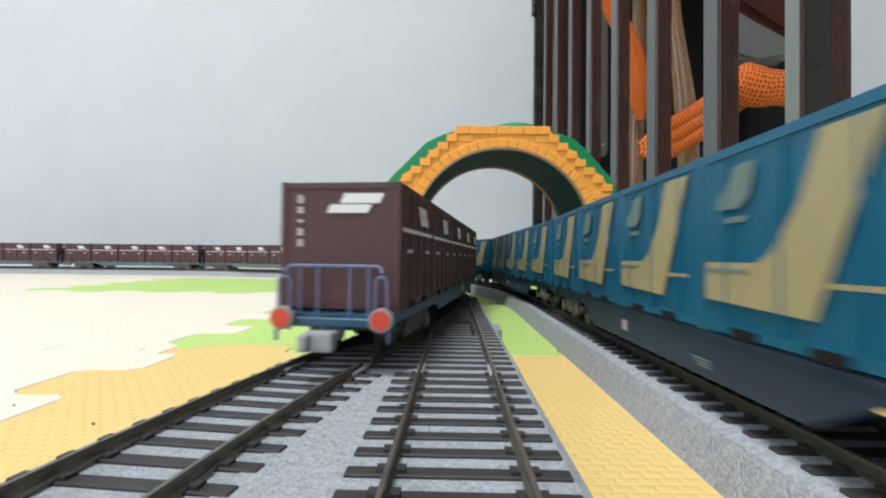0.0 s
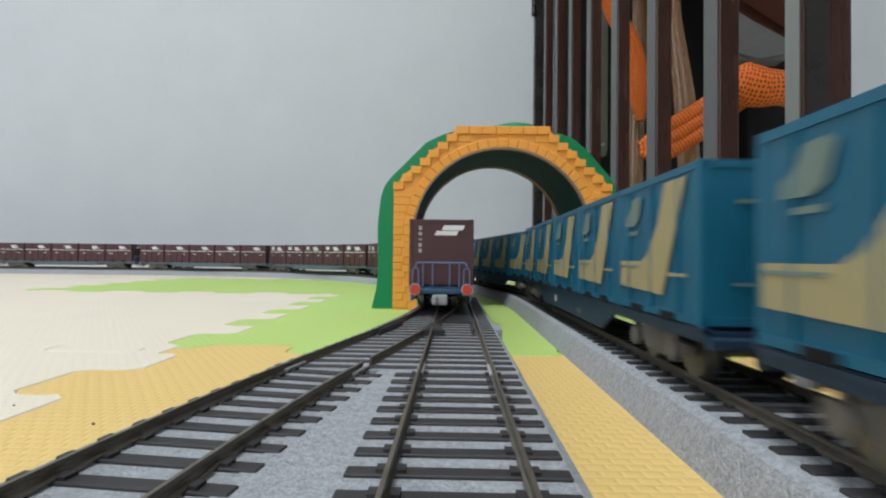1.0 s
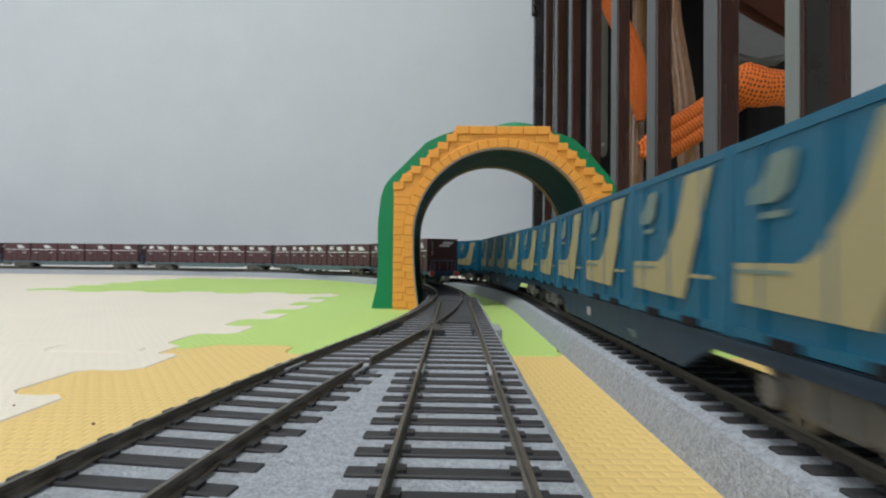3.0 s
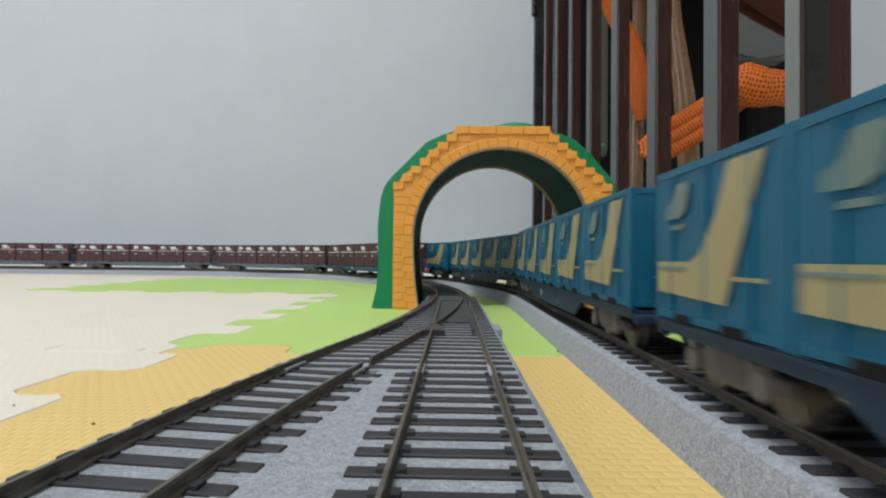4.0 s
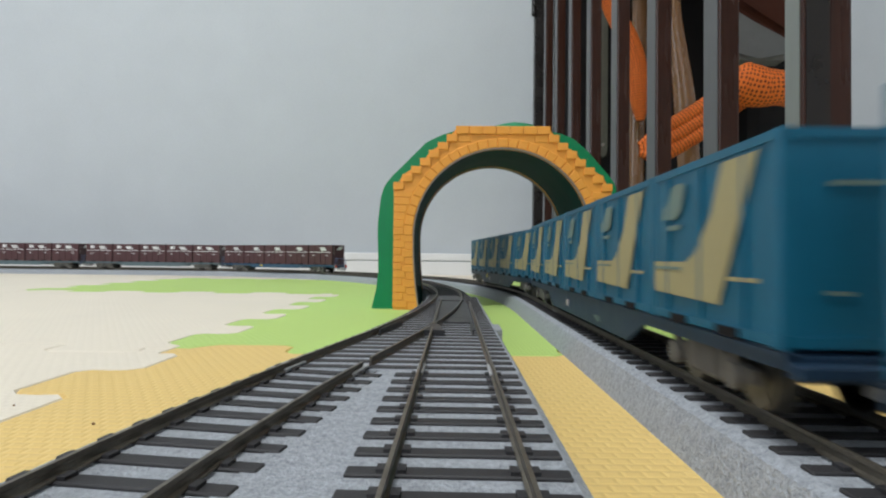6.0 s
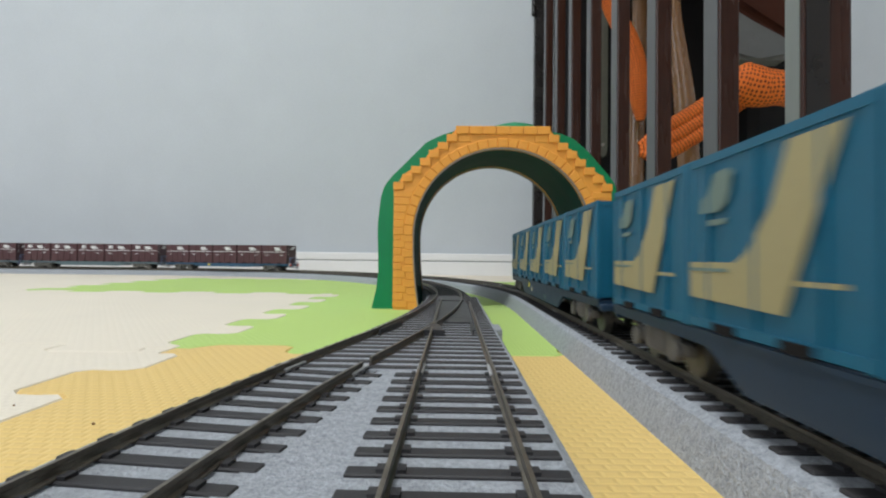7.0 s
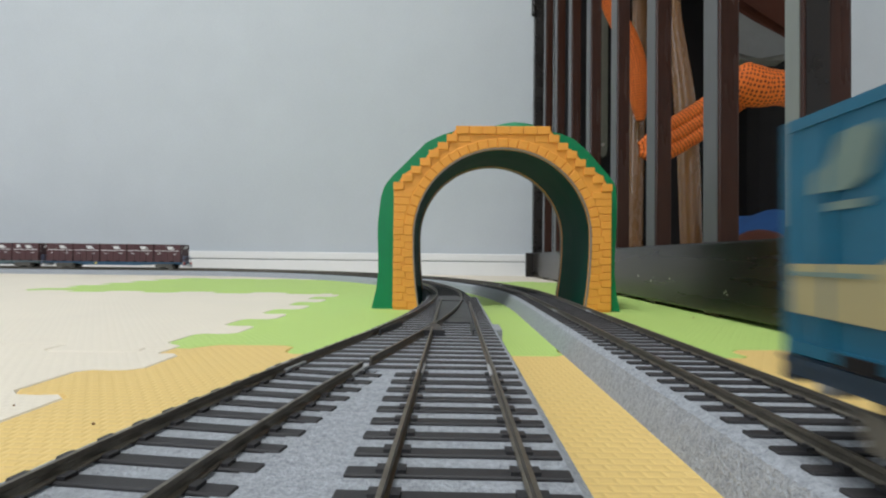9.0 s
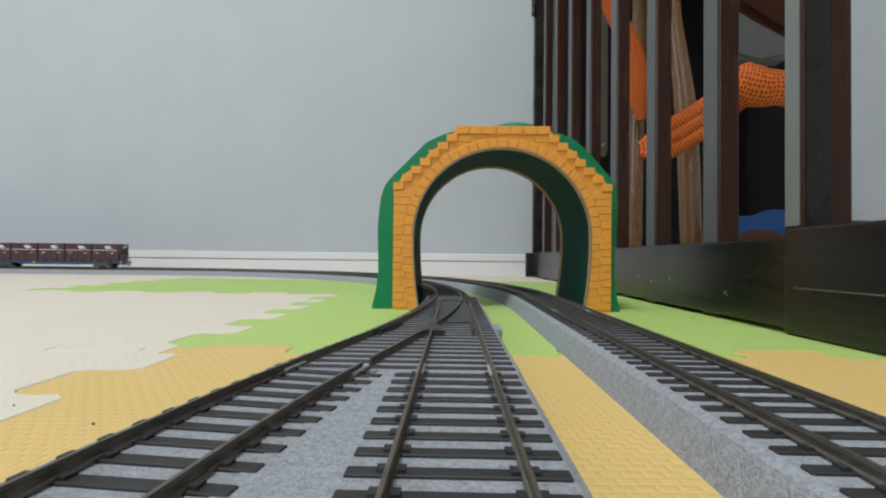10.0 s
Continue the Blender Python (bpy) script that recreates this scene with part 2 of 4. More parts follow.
ZR, ZO = 0.0108, 0.0114          # heights of the rail tops: inner line, outer line
H0 = -0.2035
INNER = Line(-0.0293, 0.1312, H0, [(0.0321, 0), (0.1724, 1.040), (0.2871, 1.476), (0.560, 2.110), (0.9, 0.0), (3.0, 1 / 0.52)], back=[(0.171, -1.45), (2.0, 0)])
OUTER = Line(0.0605, 0.0, 0.0, [(0.336, 0), (0.050, 1.155), (0.950, 1 / 0.6185), (0.9, 0.0), (3.0, 1 / 0.58)], back=[(4.0, 0)])
MIDDLE = Line(0.0008, 0.0, 0.0, [(0.36, 0)], back=[(1.5, 0)])
GAUGE, BED_TOP, BED_BASE = 0.0165, 0.0164, 0.0190
SLEEPER_PITCH = 0.0068


def sweep(bm, profile, line, s0, s1, step, taper=None):
    """Pushes a closed section (offset to the right, height) along a line."""
    n = max(2, int((s1 - s0) / step))
    prev, first = None, None
    for i in range(n + 1):
        x, y, h = line.at(s0 + (s1 - s0) * i / n)
        ring = [bm.verts.new((x + math.cos(h) * o, y + math.sin(h) * o, z)) for o, z in profile]
        if prev:
            for k in range(len(ring)):
                bm.faces.new((prev[k], prev[(k + 1) % len(ring)], ring[(k + 1) % len(ring)], ring[k]))
        else:
            first = ring
        prev = ring
    bm.faces.new(first[::-1])
    bm.faces.new(prev)


def rail_profile(o, zt):
    return [(o - 0.0006, zt - 0.0022), (o + 0.0006, zt - 0.0022), (o + 0.0006, zt - 0.0019), (o + 0.0002, zt - 0.0016), (o + 0.0002, zt - 0.0009),
            (o + 0.00038, zt - 0.0006), (o + 0.0003, zt), (o - 0.0003, zt), (o - 0.00038, zt - 0.0006), (o - 0.0002, zt - 0.0009), (o - 0.0002, zt - 0.0016), (o - 0.0006, zt - 0.0019)]


def bed_profile(zt, top=BED_TOP, base=BED_BASE):
    return [(-base, 0.0), (base, 0.0), (top + 0.0008, zt - 0.0056), (top, zt - 0.0036), (top - 0.0016, zt - 0.0026), (-top + 0.0016, zt - 0.0026), (-top, zt - 0.0036), (-top - 0.0008, zt - 0.0056)]


bm = bmesh.new()
box(bm, -0.0145, 0.0145, -0.00135, 0.00135, -0.0012, 0.0, 0.0002, 1)
for sx in (-1, 1):
    for o in (-0.0019, 0.0008):
        box(bm, sx * (GAUGE / 2 + 0.0003) + o, sx * (GAUGE / 2 + 0.0003) + o + 0.0011, -0.0010, 0.0010, -0.0001, 0.0005)
SLEEPER = mesh_of(bm, "sleeper", M_SLEEPER)
bm = bmesh.new()
box(bm, -0.0009, 0.0009, -0.005, 0.005, -0.0021, -0.0012, 0.0002, 1)
JOINER = mesh_of(bm, "rail_joiner", M_JOINER)


def track(label, line, s0, s1, zt, sleepers=(), joints=(), rails=True, step=0.012):
    t = empty("railway_track")
    tagged(t, label, "railway track", group="model railway tracks")
    bm = bmesh.new()
    sweep(bm, bed_profile(zt), line, s0, s1, step)
    part("roadbed", bm, M_BALLAST, t, "grey moulded ballast roadbed")
    if rails:
        for o in (-GAUGE / 2 - 0.0003, GAUGE / 2 + 0.0003):
            bm = bmesh.new()
            sweep(bm, rail_profile(o, zt), line, s0, s1, step)
            part("rail", bm, M_RAIL, t, "nickel rail")
    for a, b in sleepers:
        s = a
        while s < b:
            x, y, h = line.at(s)
            piece("sleeper", SLEEPER, t, Matrix.Translation((x, y, zt - 0.0021)) @ Matrix.Rotation(h, 4, 'Z'))
            s += SLEEPER_PITCH
    for s in joints:
        for o in (-GAUGE / 2 - 0.0003, GAUGE / 2 + 0.0003):
            x, y, h = line.at(s)
            piece("rail_joiner", JOINER, t, Matrix.Translation((x + math.cos(h) * o, y + math.sin(h) * o, zt)) @ Matrix.Rotation(h, 4, 'Z'))
    return t


track("grey roadbed track with black sleepers running straight to the switch", MIDDLE, -0.6, 0.125, ZR, sleepers=[(-0.05, 0.125)], joints=[0.1235])
track("grey roadbed track with black sleepers leading into the switch", INNER, -0.75, -0.006, ZR - 0.0002, sleepers=[(-0.2, -0.006)], joints=[-0.008])
track("long curved inner track with grey roadbed on foam mats", INNER, 0.232, 2.2, ZR, sleepers=[(0.236, 1.5)])
track("outer track with grey roadbed, straight then curving away", OUTER, -1.9, 2.6, ZO, sleepers=[(0.02, 1.6)], joints=[0.262, 0.51])


def switch():
    """The switch in which the two near tracks join."""
    t = empty("railway_switch")
    tagged(t, "grey roadbed railway switch with black frog and long sleepers", "railway switch")
    n = 24
    y0, y1 = 0.125, 0.365

    def inner_x(y):
        lo, hi = -0.2, 0.5
        for _ in range(40):
            mid = (lo + hi) / 2
            if INNER.at(mid)[1] < y:
                lo = mid
            else:
                hi = mid
        return INNER.at(lo)[0], lo

    bm = bmesh.new()
    rows = []
    for i in range(n + 1):
        y = y0 + (y1 - y0) * i / n
        l, r = min(inner_x(y)[0], 0.0008) - BED_TOP, max(0.0008, inner_x(y)[0]) + BED_TOP
        e = BED_BASE - BED_TOP
        rows.append([bm.verts.new((x, y, z)) for x, z in ((l - e, 0.0), (r + e, 0.0), (r, ZR - 0.0036), (r - 0.001, ZR - 0.0025), (l + 0.001, ZR - 0.0025), (l, ZR - 0.0036))])
    for a, b in zip(rows, rows[1:]):
        for k in range(6):
            bm.faces.new((a[k], a[(k + 1) % 6], b[(k + 1) % 6], b[k]))
    bm.faces.new(rows[0][::-1])
    bm.faces.new(rows[-1])
    part("roadbed", bm, M_BALLAST, t, "grey moulded ballast roadbed")
    bm = bmesh.new()
    for i in range(9):
        y = -0.02 + (y0 + 0.02) * i / 8
        l, r = inner_x(y)[0] + BED_TOP - 0.004, 0.0008 - BED_TOP + 0.003
        bm.verts.new((min(l, r - 0.0005), y, ZR - 0.00262))
        bm.verts.new((r, y, ZR - 0.00262))
    bm.verts.ensure_lookup_table()
    for i in range(8):
        bm.faces.new((bm.verts[2 * i], bm.verts[2 * i + 1], bm.verts[2 * i + 3], bm.verts[2 * i + 2]))
    r = bmesh.ops.extrude_face_region(bm, geom=list(bm.faces))
    for v in r["geom"]:
        if isinstance(v, bmesh.types.BMVert):
            v.co.z = 0.0
    part("infill", bm, M_BALLAST, t, "grey ballast between the tracks")
    # long sleepers
    y = y0 + 0.003
    while y < y1:
        l, r = min(inner_x(y)[0], 0.0008) - 0.0148, max(0.0008, inner_x(y)[0]) + 0.0148
        bm = bmesh.new()
        box(bm, l, r, y - 0.00135, y + 0.00135, ZR - 0.0033, ZR - 0.0021, 0.0002, 1)
        part("sleeper", bm, M_SLEEPER, t)
        y += SLEEPER_PITCH
    # dark sliding plate under the blades
    bm = bmesh.new()
    prism(bm, [(-0.0085, 0.215), (0.0082, 0.215), (0.0080, 0.30), (0.0060, 0.345), (0.0030, 0.362), (-0.0105, 0.362), (-0.0110, 0.33), (-0.0100, 0.28)], "z", ZR - 0.0031, ZR - 0.0017)
    part("slide_plate", bm, M_FROG, t, "black plastic plate under the switch blades")
    s_end = inner_x(y1)[1]
    g = GAUGE / 2 + 0.0003
    for line, s0, s1, o in ((MIDDLE, y0, 0.30, g), (INNER, -0.008, s_end, -g), (INNER, 0.0, 0.0610, g), (INNER, 0.0690, s_end, g), (MIDDLE, y0, 0.1880, -g), (MIDDLE, 0.1985, 0.322, -g)):
        bm = bmesh.new()
        sweep(bm, rail_profile(o, ZR - (0.0001 if line is INNER else 0)), line, s0, s1, 0.008)
        part("rail", bm, M_RAIL, t, "nickel rail")
    # frog and guard rails
    bm = bmesh.new()
    prism(bm, [(-0.0118, 0.180), (-0.0030, 0.180), (-0.0048, 0.190), (-0.0066, 0.2015), (-0.0088, 0.2015), (-0.0105, 0.190)], "z", ZR - 0.0022, ZR - 0.0003)
    part("frog", bm, M_FROG, t, "black plastic frog")
    for line, s0, s1, o in ((MIDDLE, 0.182, 0.210, g - 0.0022), (INNER, 0.048, 0.076, 0.0022 - g)):
        bm = bmesh.new()
        sweep(bm, rail_profile(o, ZR - 0.0002), line, s0, s1, 0.008)
        part("guard_rail", bm, M_FROG, t, "short black guard rail")
    bm = bmesh.new()
    box(bm, 0.0150, 0.0198, 0.206, 0.222, 0.0, ZR - 0.0032, 0.0006, 2)
    part("switch_lever", bm, M_BALLAST, t, "grey hand lever housing")
    bm = bmesh.new()
    box(bm, -0.0095, 0.0065, 0.3190, 0.3212, ZR - 0.0019, ZR - 0.0011, 0.0002, 1)
    part("tie_bar", bm, M_FROG, t, "black tie bar across the blades")
    return t


switch()

# ---- the room ----
WALL_Y = 1.085
YAW = radians(1.27)


def room():
    bm = bmesh.new()
    box(bm, -3.2, 2.2, 0.0, 0.12, -0.01, 2.4)
    w = part("wall_north", bm, M_WALL)
    w.matrix_basis = Matrix.Translation((0, WALL_Y, 0)) @ Matrix.Rotation(YAW, 4, 'Z')
    tagged(w, "pale blue-grey papered wall", "wall", kind="structure")
    bm = bmesh.new()
    box(bm, -3.2, 2.2, -3.2, 1.4, -0.08, -0.0105)
    tagged(part("floor", bm, M_FLOOR), "pale laminate floor under the mats", "floor", kind="structure")
    bm = bmesh.new()
    box(bm, -3.2, 2.2, -3.2, 1.4, 2.4, 2.5)
    tagged(part("ceiling", bm, M_CEIL), "white ceiling", "ceiling", kind="structure")
    bm = bmesh.new()
    box(bm, 1.9, 2.05, -3.2, 1.4, -0.01, 2.4)
    tagged(part("wall_east", bm, M_WALL), "pale papered wall", "wall", kind="structure")
    # Fixture added out of view to go with the light from above.
    lamp = empty("unseen_ceiling_light", Matrix.Translation((-0.5, -0.5, 2.4)))
    tagged(lamp, "unseen round ceiling light, added for light from above", "ceiling light")
    bm = bmesh.new()
    rod(bm, (0, 0, 0), (0, 0, -0.05), 0.34, 40)
    part("base", bm, M_TRIM, lamp, smooth=True)
    bm = bmesh.new()
    rod(bm, (0, 0, -0.05), (0, 0, -0.10), 0.32, 40, 0.30)
    part("diffuser", bm, M_DIFFUSER, lamp, "glowing white diffuser", smooth=True)
    # walls with window openings
    bm = bmesh.new()
    for b in ((-3.2, -1.9, -3.12, -2.97, -0.01, 2.4), (0.1, 2.2, -3.12, -2.97, -0.01, 2.4), (-1.9, 0.1, -3.12, -2.97, -0.01, 0.6), (-1.9, 0.1, -3.12, -2.97, 2.1, 2.4)):
        box(bm, *b)
    tagged(part("wall_south", bm, M_WALL), "pale papered wall with a wide window", "wall", kind="structure")
    bm = bmesh.new()
    for b in ((-3.12, -2.97, -3.2, -1.45, -0.01, 2.4), (-3.12, -2.97, 0.25, 1.4, -0.01, 2.4), (-3.12, -2.97, -1.45, 0.25, -0.01, 0.6), (-3.12, -2.97, -1.45, 0.25, 2.1, 2.4)):
        box(bm, *b)
    tagged(part("wall_west", bm, M_WALL), "pale papered wall with a window", "wall", kind="structure")
    for k, (m, wd) in enumerate(((Matrix.Translation((-0.9, -3.04, 1.35)), 2.0), (Matrix.Translation((-3.04, -0.6, 1.35)) @ Matrix.Rotation(radians(90), 4, 'Z'), 1.7))):
        win = empty("window_%d" % (k + 1), m)
        tagged(win, "white-framed daylight window", "window", kind="structure")
        bm = bmesh.new()
        for b in ((-wd / 2, -wd / 2 + 0.05), (wd / 2 - 0.05, wd / 2), (-0.03, 0.03)):
            box(bm, b[0], b[1], -0.03, 0.03, -0.75, 0.75, 0.004)
        for b in ((-0.75, -0.7), (0.7, 0.75)):
            box(bm, -wd / 2, wd / 2, -0.028, 0.028, b[0], b[1], 0.004)
        part("window_frame", bm, M_GLASSFRAME, win)
    # skirting: lower board, groove, cap strip
    base = empty("baseboard", Matrix.Translation((0, WALL_Y, 0)) @ Matrix.Rotation(YAW, 4, 'Z'))
    tagged(base, "white skirting board with a dark joint line", "baseboard", kind="structure")
    bm = bmesh.new()
    box(bm, -3.0, 1.85, -0.012, 0.0, -0.0105, 0.0282, 0.0015)
    part("lower_board", bm, M_TRIM, base)
    bm = bmesh.new()
    box(bm, -3.0, 1.85, -0.006, 0.0, 0.0278, 0.0302)
    part("joint", bm, M_GROOVE, base, "dark joint line")
    bm = bmesh.new()
    box(bm, -3.0, 1.85, -0.010, 0.0, 0.0298, 0.0457, 0.003)
    part("cap_strip", bm, M_TRIM, base)


room()

# ---- foam mats with interlocking edges ----
TILE, X0, Y0, MAT_TURN = 0.30, -0.1080, 0.195, radians(1.8)


def side(n=5, depth=-0.0088):
    """One interlocking edge from 0 to TILE: rounded teeth, out and in by turns."""
    c = 0.010
    p = (TILE - 2 * c) / n
    pts = [(0.0, 0.0), (c - 0.004, 0.0)]
    for i in range(n):
        for u, v in ((0.0, -0.6), (0.06, -1), (0.44, -1), (0.50, -0.6), (0.49, 0.0), (0.50, 0.6), (0.56, 1), (0.94, 1), (1.0, 0.6), (0.99, 0.0)):
            pts.append((c + (i + u) * p, v * depth))
    return pts + [(TILE - c + 0.004, 0.0), (TILE, 0.0)]


def foam_mat(col, row, mat, label):
    across, along = side(4), side(5)
    poly = []
    poly += [(x, y) for x, y in across]
    poly += [(TILE - y, x) for x, y in along]
    poly += [(x, TILE + y) for x, y in reversed(across)]
    poly += [(-y, x) for x, y in reversed(along)]
    # drop near-equal neighbours
    out = []
    for q in poly:
        if not out or (abs(q[0] - out[-1][0]) + abs(q[1] - out[-1][1])) > 0.0006:
            out.append(q)
    if abs(out[0][0] - out[-1][0]) + abs(out[0][1] - out[-1][1]) < 0.0006:
        out.pop()
    bm = bmesh.new()
    lo = [bm.verts.new((x, y, -0.010)) for x, y in out]
    hi = [bm.verts.new((x, y, -0.0009)) for x, y in out]
    n = len(out)
    cx = cy = TILE / 2
    ins = []
    for i in range(n):
        a, b, c = Vector(out[i - 1]), Vector(out[i]), Vector(out[(i + 1) % n])
        d1, d2 = (b - a).normalized(), (c - b).normalized()
        nn = Vector((-(d1 + d2).y, (d1 + d2).x))
        nn = nn.normalized() if nn.length > 1e-6 else Vector((-d1.y, d1.x))
        ins.append(bm.verts.new((b.x + nn.x * 0.0007, b.y + nn.y * 0.0007, 0.0)))
    for i in range(n):
        j = (i + 1) % n
        bm.faces.new((lo[i], lo[j], hi[j], hi[i]))
        bm.faces.new((hi[i], hi[j], ins[j], ins[i]))
    bm.faces.new(ins)
    bm.faces.new(lo[::-1])
    o = part("foam_mat", bm, mat)
    o.matrix_basis = Matrix.Translation((X0, Y0, 0)) @ Matrix.Rotation(MAT_TURN, 4, 'Z') @ Matrix.Translation((col * TILE, row * TILE, 0))
    tagged(o, label, "foam mat", group="foam play mats")


for row in range(-4, 3):
    for col in range(-5, 2):
        if col >= 1 and row > 1:
            continue
        if (col == 0 and row in (0, 1)) or (col == -1 and row == 1) or (col == 1 and row == 0):
            foam_mat(col, row, M_GREEN, "lime green foam mat with interlocking edges")
        elif col in (0, 1) and row in (-1, -2):
            foam_mat(col, row, M_TAN, "ochre yellow foam mat with interlocking edges")
        else:
            foam_mat(col, row, M_CREAM, "cream foam mat with interlocking edges")


# ---- the toy tunnel ----
def tunnel():
    """A moulded toy tunnel: orange brick portals on a green hill. Its own x runs across, y along, from the front portal's foot."""
    t = empty("toy_tunnel", Matrix.Translation((0.0328, 0.3515, 0.0)) @ Matrix.Rotation(radians(0.3), 4, 'Z'))
    tagged(t, "green plastic toy tunnel with an orange brick portal", "toy tunnel")
    ri, zs, length = 0.0614, 0.0512, 0.108
    half, ztop = 0.0754, 0.1276
    ring = 0.0068
    FLARE = 1.035    # the far mouth is a little wider
    step_w, step_h, nstep = 0.0061, 0.0056, 7

    def arch(r, n=28, foot=0.0042):
        """Opening outline from the left foot over the top to the right foot."""
        pts = [(-r + foot, 0.0), (-r + foot * 0.55, zs * 0.25), (-r + foot * 0.22, zs * 0.5), (-r + foot * 0.05, zs * 0.75)]
        pts += [(-r * math.cos(math.pi * k / n), zs + r * math.sin(math.pi * k / n)) for k in range(n + 1)]
        return pts + [(r - foot * 0.05, zs * 0.75), (r - foot * 0.22, zs * 0.5), (r - foot * 0.55, zs * 0.25), (r - foot, 0.0)]

    # stepped outer edge
    stairs = []
    for k in range(nstep + 1):
        x = half - k * step_w
        z = ztop - (nstep - k) * step_h
        stairs.append((x, z))
    outer = [(half, 0.0)]
    for k, (x, z) in enumerate(stairs):
        outer.append((x, z))
        if k < nstep:
            outer.append((stairs[k + 1][0], z))
    outer = outer + [(-x, z) for x, z in reversed(outer)]

    def plate(y0, y1, inset):
        """The portal's wall: the stepped outline with the arch cut out, as strips."""
        bm = bmesh.new()
        inner = arch(ri, 40)
        n = len(inner)
        # matching outer points by angle
        def out_at(px, pz):
            if pz <= zs:
                return (math.copysign(half - inset, px), pz)
            a = math.atan2(pz - zs, px)
            for i in range(400):
                r = ri + i * 0.00025
                x, z = r * math.cos(a), zs + r * math.sin(a)
                lim = 0.0
                if abs(x) <= stairs[-1][0]:
                    lim = ztop
                else:
                    k = int((half - abs(x)) / step_w)
                    lim = ztop - (nstep - k) * step_h if abs(x) <= half else 0.0
                if z > lim - inset or abs(x) > half - inset:
                    return (x, z)
            return (px, pz)
        outp = [out_at(*q) for q in inner]
        f = [[bm.verts.new((x, y, z)) for x, z in pts] for y in (y0, y1) for pts in (inner, outp)]
        for i in range(n - 1):
            bm.faces.new((f[0][i], f[0][i + 1], f[1][i + 1], f[1][i]))
            bm.faces.new((f[2][i], f[3][i], f[3][i + 1], f[2][i + 1]))
            bm.faces.new((f[0][i], f[2][i], f[2][i + 1], f[0][i + 1]))
            bm.faces.new((f[1][i], f[1][i + 1], f[3][i + 1], f[3][i]))
        return bm

    for y0, y1 in ((0.0002, 0.0060), (length - 0.006, length - 0.001)):
        bm = plate(y0, y1, 0.0006)
        if y0 > 0.05:
            bmesh.ops.scale(bm, vec=(FLARE, 1, 1.05), verts=bm.verts)
        part("portal", bm, M_ORANGE, t, "orange moulded portal wall")

    # bricks on the front portal
    def brick(w, h, d=0.0011):
        bm = bmesh.new()
        box(bm, -w / 2, w / 2, -d / 2, d / 2, -h / 2, h / 2, 0.0006, 2)
        return mesh_of(bm, "brick", M_ORANGE)

    gap = 0.00016
    rnd = random.Random(4)
    # arch ring
    nv = 29
    w = math.pi * (ri + ring / 2) / nv
    bm = bmesh.new()
    d = 0.0018
    vs = []
    for y in (-d / 2, d / 2):
        for r, sgn in ((ri + 0.0003, -1), (ri + 0.0003, 1), (ri + ring, 1), (ri + ring, -1)):
            a = sgn * (math.pi / nv / 2 - gap / ri)
            vs.append(bm.verts.new((r * math.sin(a), y, r * math.cos(a))))
    for q in ((0, 1, 2, 3), (7, 6, 5, 4), (0, 4, 5, 1), (1, 5, 6, 2), (2, 6, 7, 3), (3, 7, 4, 0)):
        bm.faces.new([vs[i] for i in q])
    bmesh.ops.bevel(bm, geom=list(bm.edges), offset=0.0005, segments=1, affect='EDGES')
    vou = mesh_of(bm, "brick", M_ORANGE)
    for k in range(nv):
        a = (k + 0.5) / nv * math.pi - math.pi / 2
        piece("brick", vou, t, Matrix.Translation((0, 0.0002 + rnd.uniform(0, 0.0003), zs)) @ Matrix.Rotation(a, 4, 'Y'))
    # top course
    n = 7
    w = 2 * stairs[-1][0] / n
    me = brick(w - gap, step_h + 0.0002, 0.0022)
    for k in range(n):
        piece("brick", me, t, Matrix.Translation((-stairs[-1][0] + (k + 0.5) * w, rnd.uniform(-0.0003, 0.0001), ztop - step_h / 2)))
    # stair bricks, two to a step where there is room
    me = brick(step_w * 1.25 - gap, step_h - gap, 0.0022)
    me2 = brick(step_w * 1.5 - gap, step_h - gap, 0.0014)
    for k in range(nstep):
        x, z = stairs[k]
        for sx in (-1, 1):
            piece("brick", me, t, Matrix.Translation((sx * (x - step_w * 0.6), rnd.uniform(-0.0003, 0.0001), z - step_h / 2)))
            xi = x - step_w * 1.25 - step_w * 0.75
            if math.hypot(xi - step_w * 0.75, z - step_h / 2 - zs) > ri + ring + 0.0005:
                piece("brick", me2, t, Matrix.Translation((sx * xi, 0.0004, z - step_h / 2)))
    # side piers: two columns of unequal courses
    zt = stairs[0][1] - step_h
    nc = 16
    hc = zt / nc
    for sx in (-1, 1):
        for k in range(nc):
            z = (k + 0.5) * hc
            xin = ri if z <= zs else math.sqrt(max(0.0, (ri + ring) ** 2 - (z - zs) ** 2))
            xin = xin - (0.0040 * (1 - z / zs) ** 1.6 if z < zs else 0)
            wt = half - 0.0002 - xin
            if z < zs + 0.002:
                sp = 0.5 + (0.09 if k % 2 else -0.07) + rnd.uniform(-0.03, 0.03)
                cuts = ((xin, xin + wt * sp), (xin + wt * sp, half - 0.0002))
            else:
                cuts = ((xin, half - 0.0002),)
            for a, b in cuts:
                off = 0.0 if a == xin else hc * 0.45
                if off and k == nc - 1:
                    off = 0
                piece("brick", brick(b - a - gap, hc - gap), t, Matrix.Translation((sx * (a + b) / 2, rnd.uniform(0, 0.0004), z + off * 0.6)))

    # dark rim inside each mouth and the green hill with its vault
    a0, a1 = arch(ri + 0.0003, 40), arch(ri - 0.0006, 40)
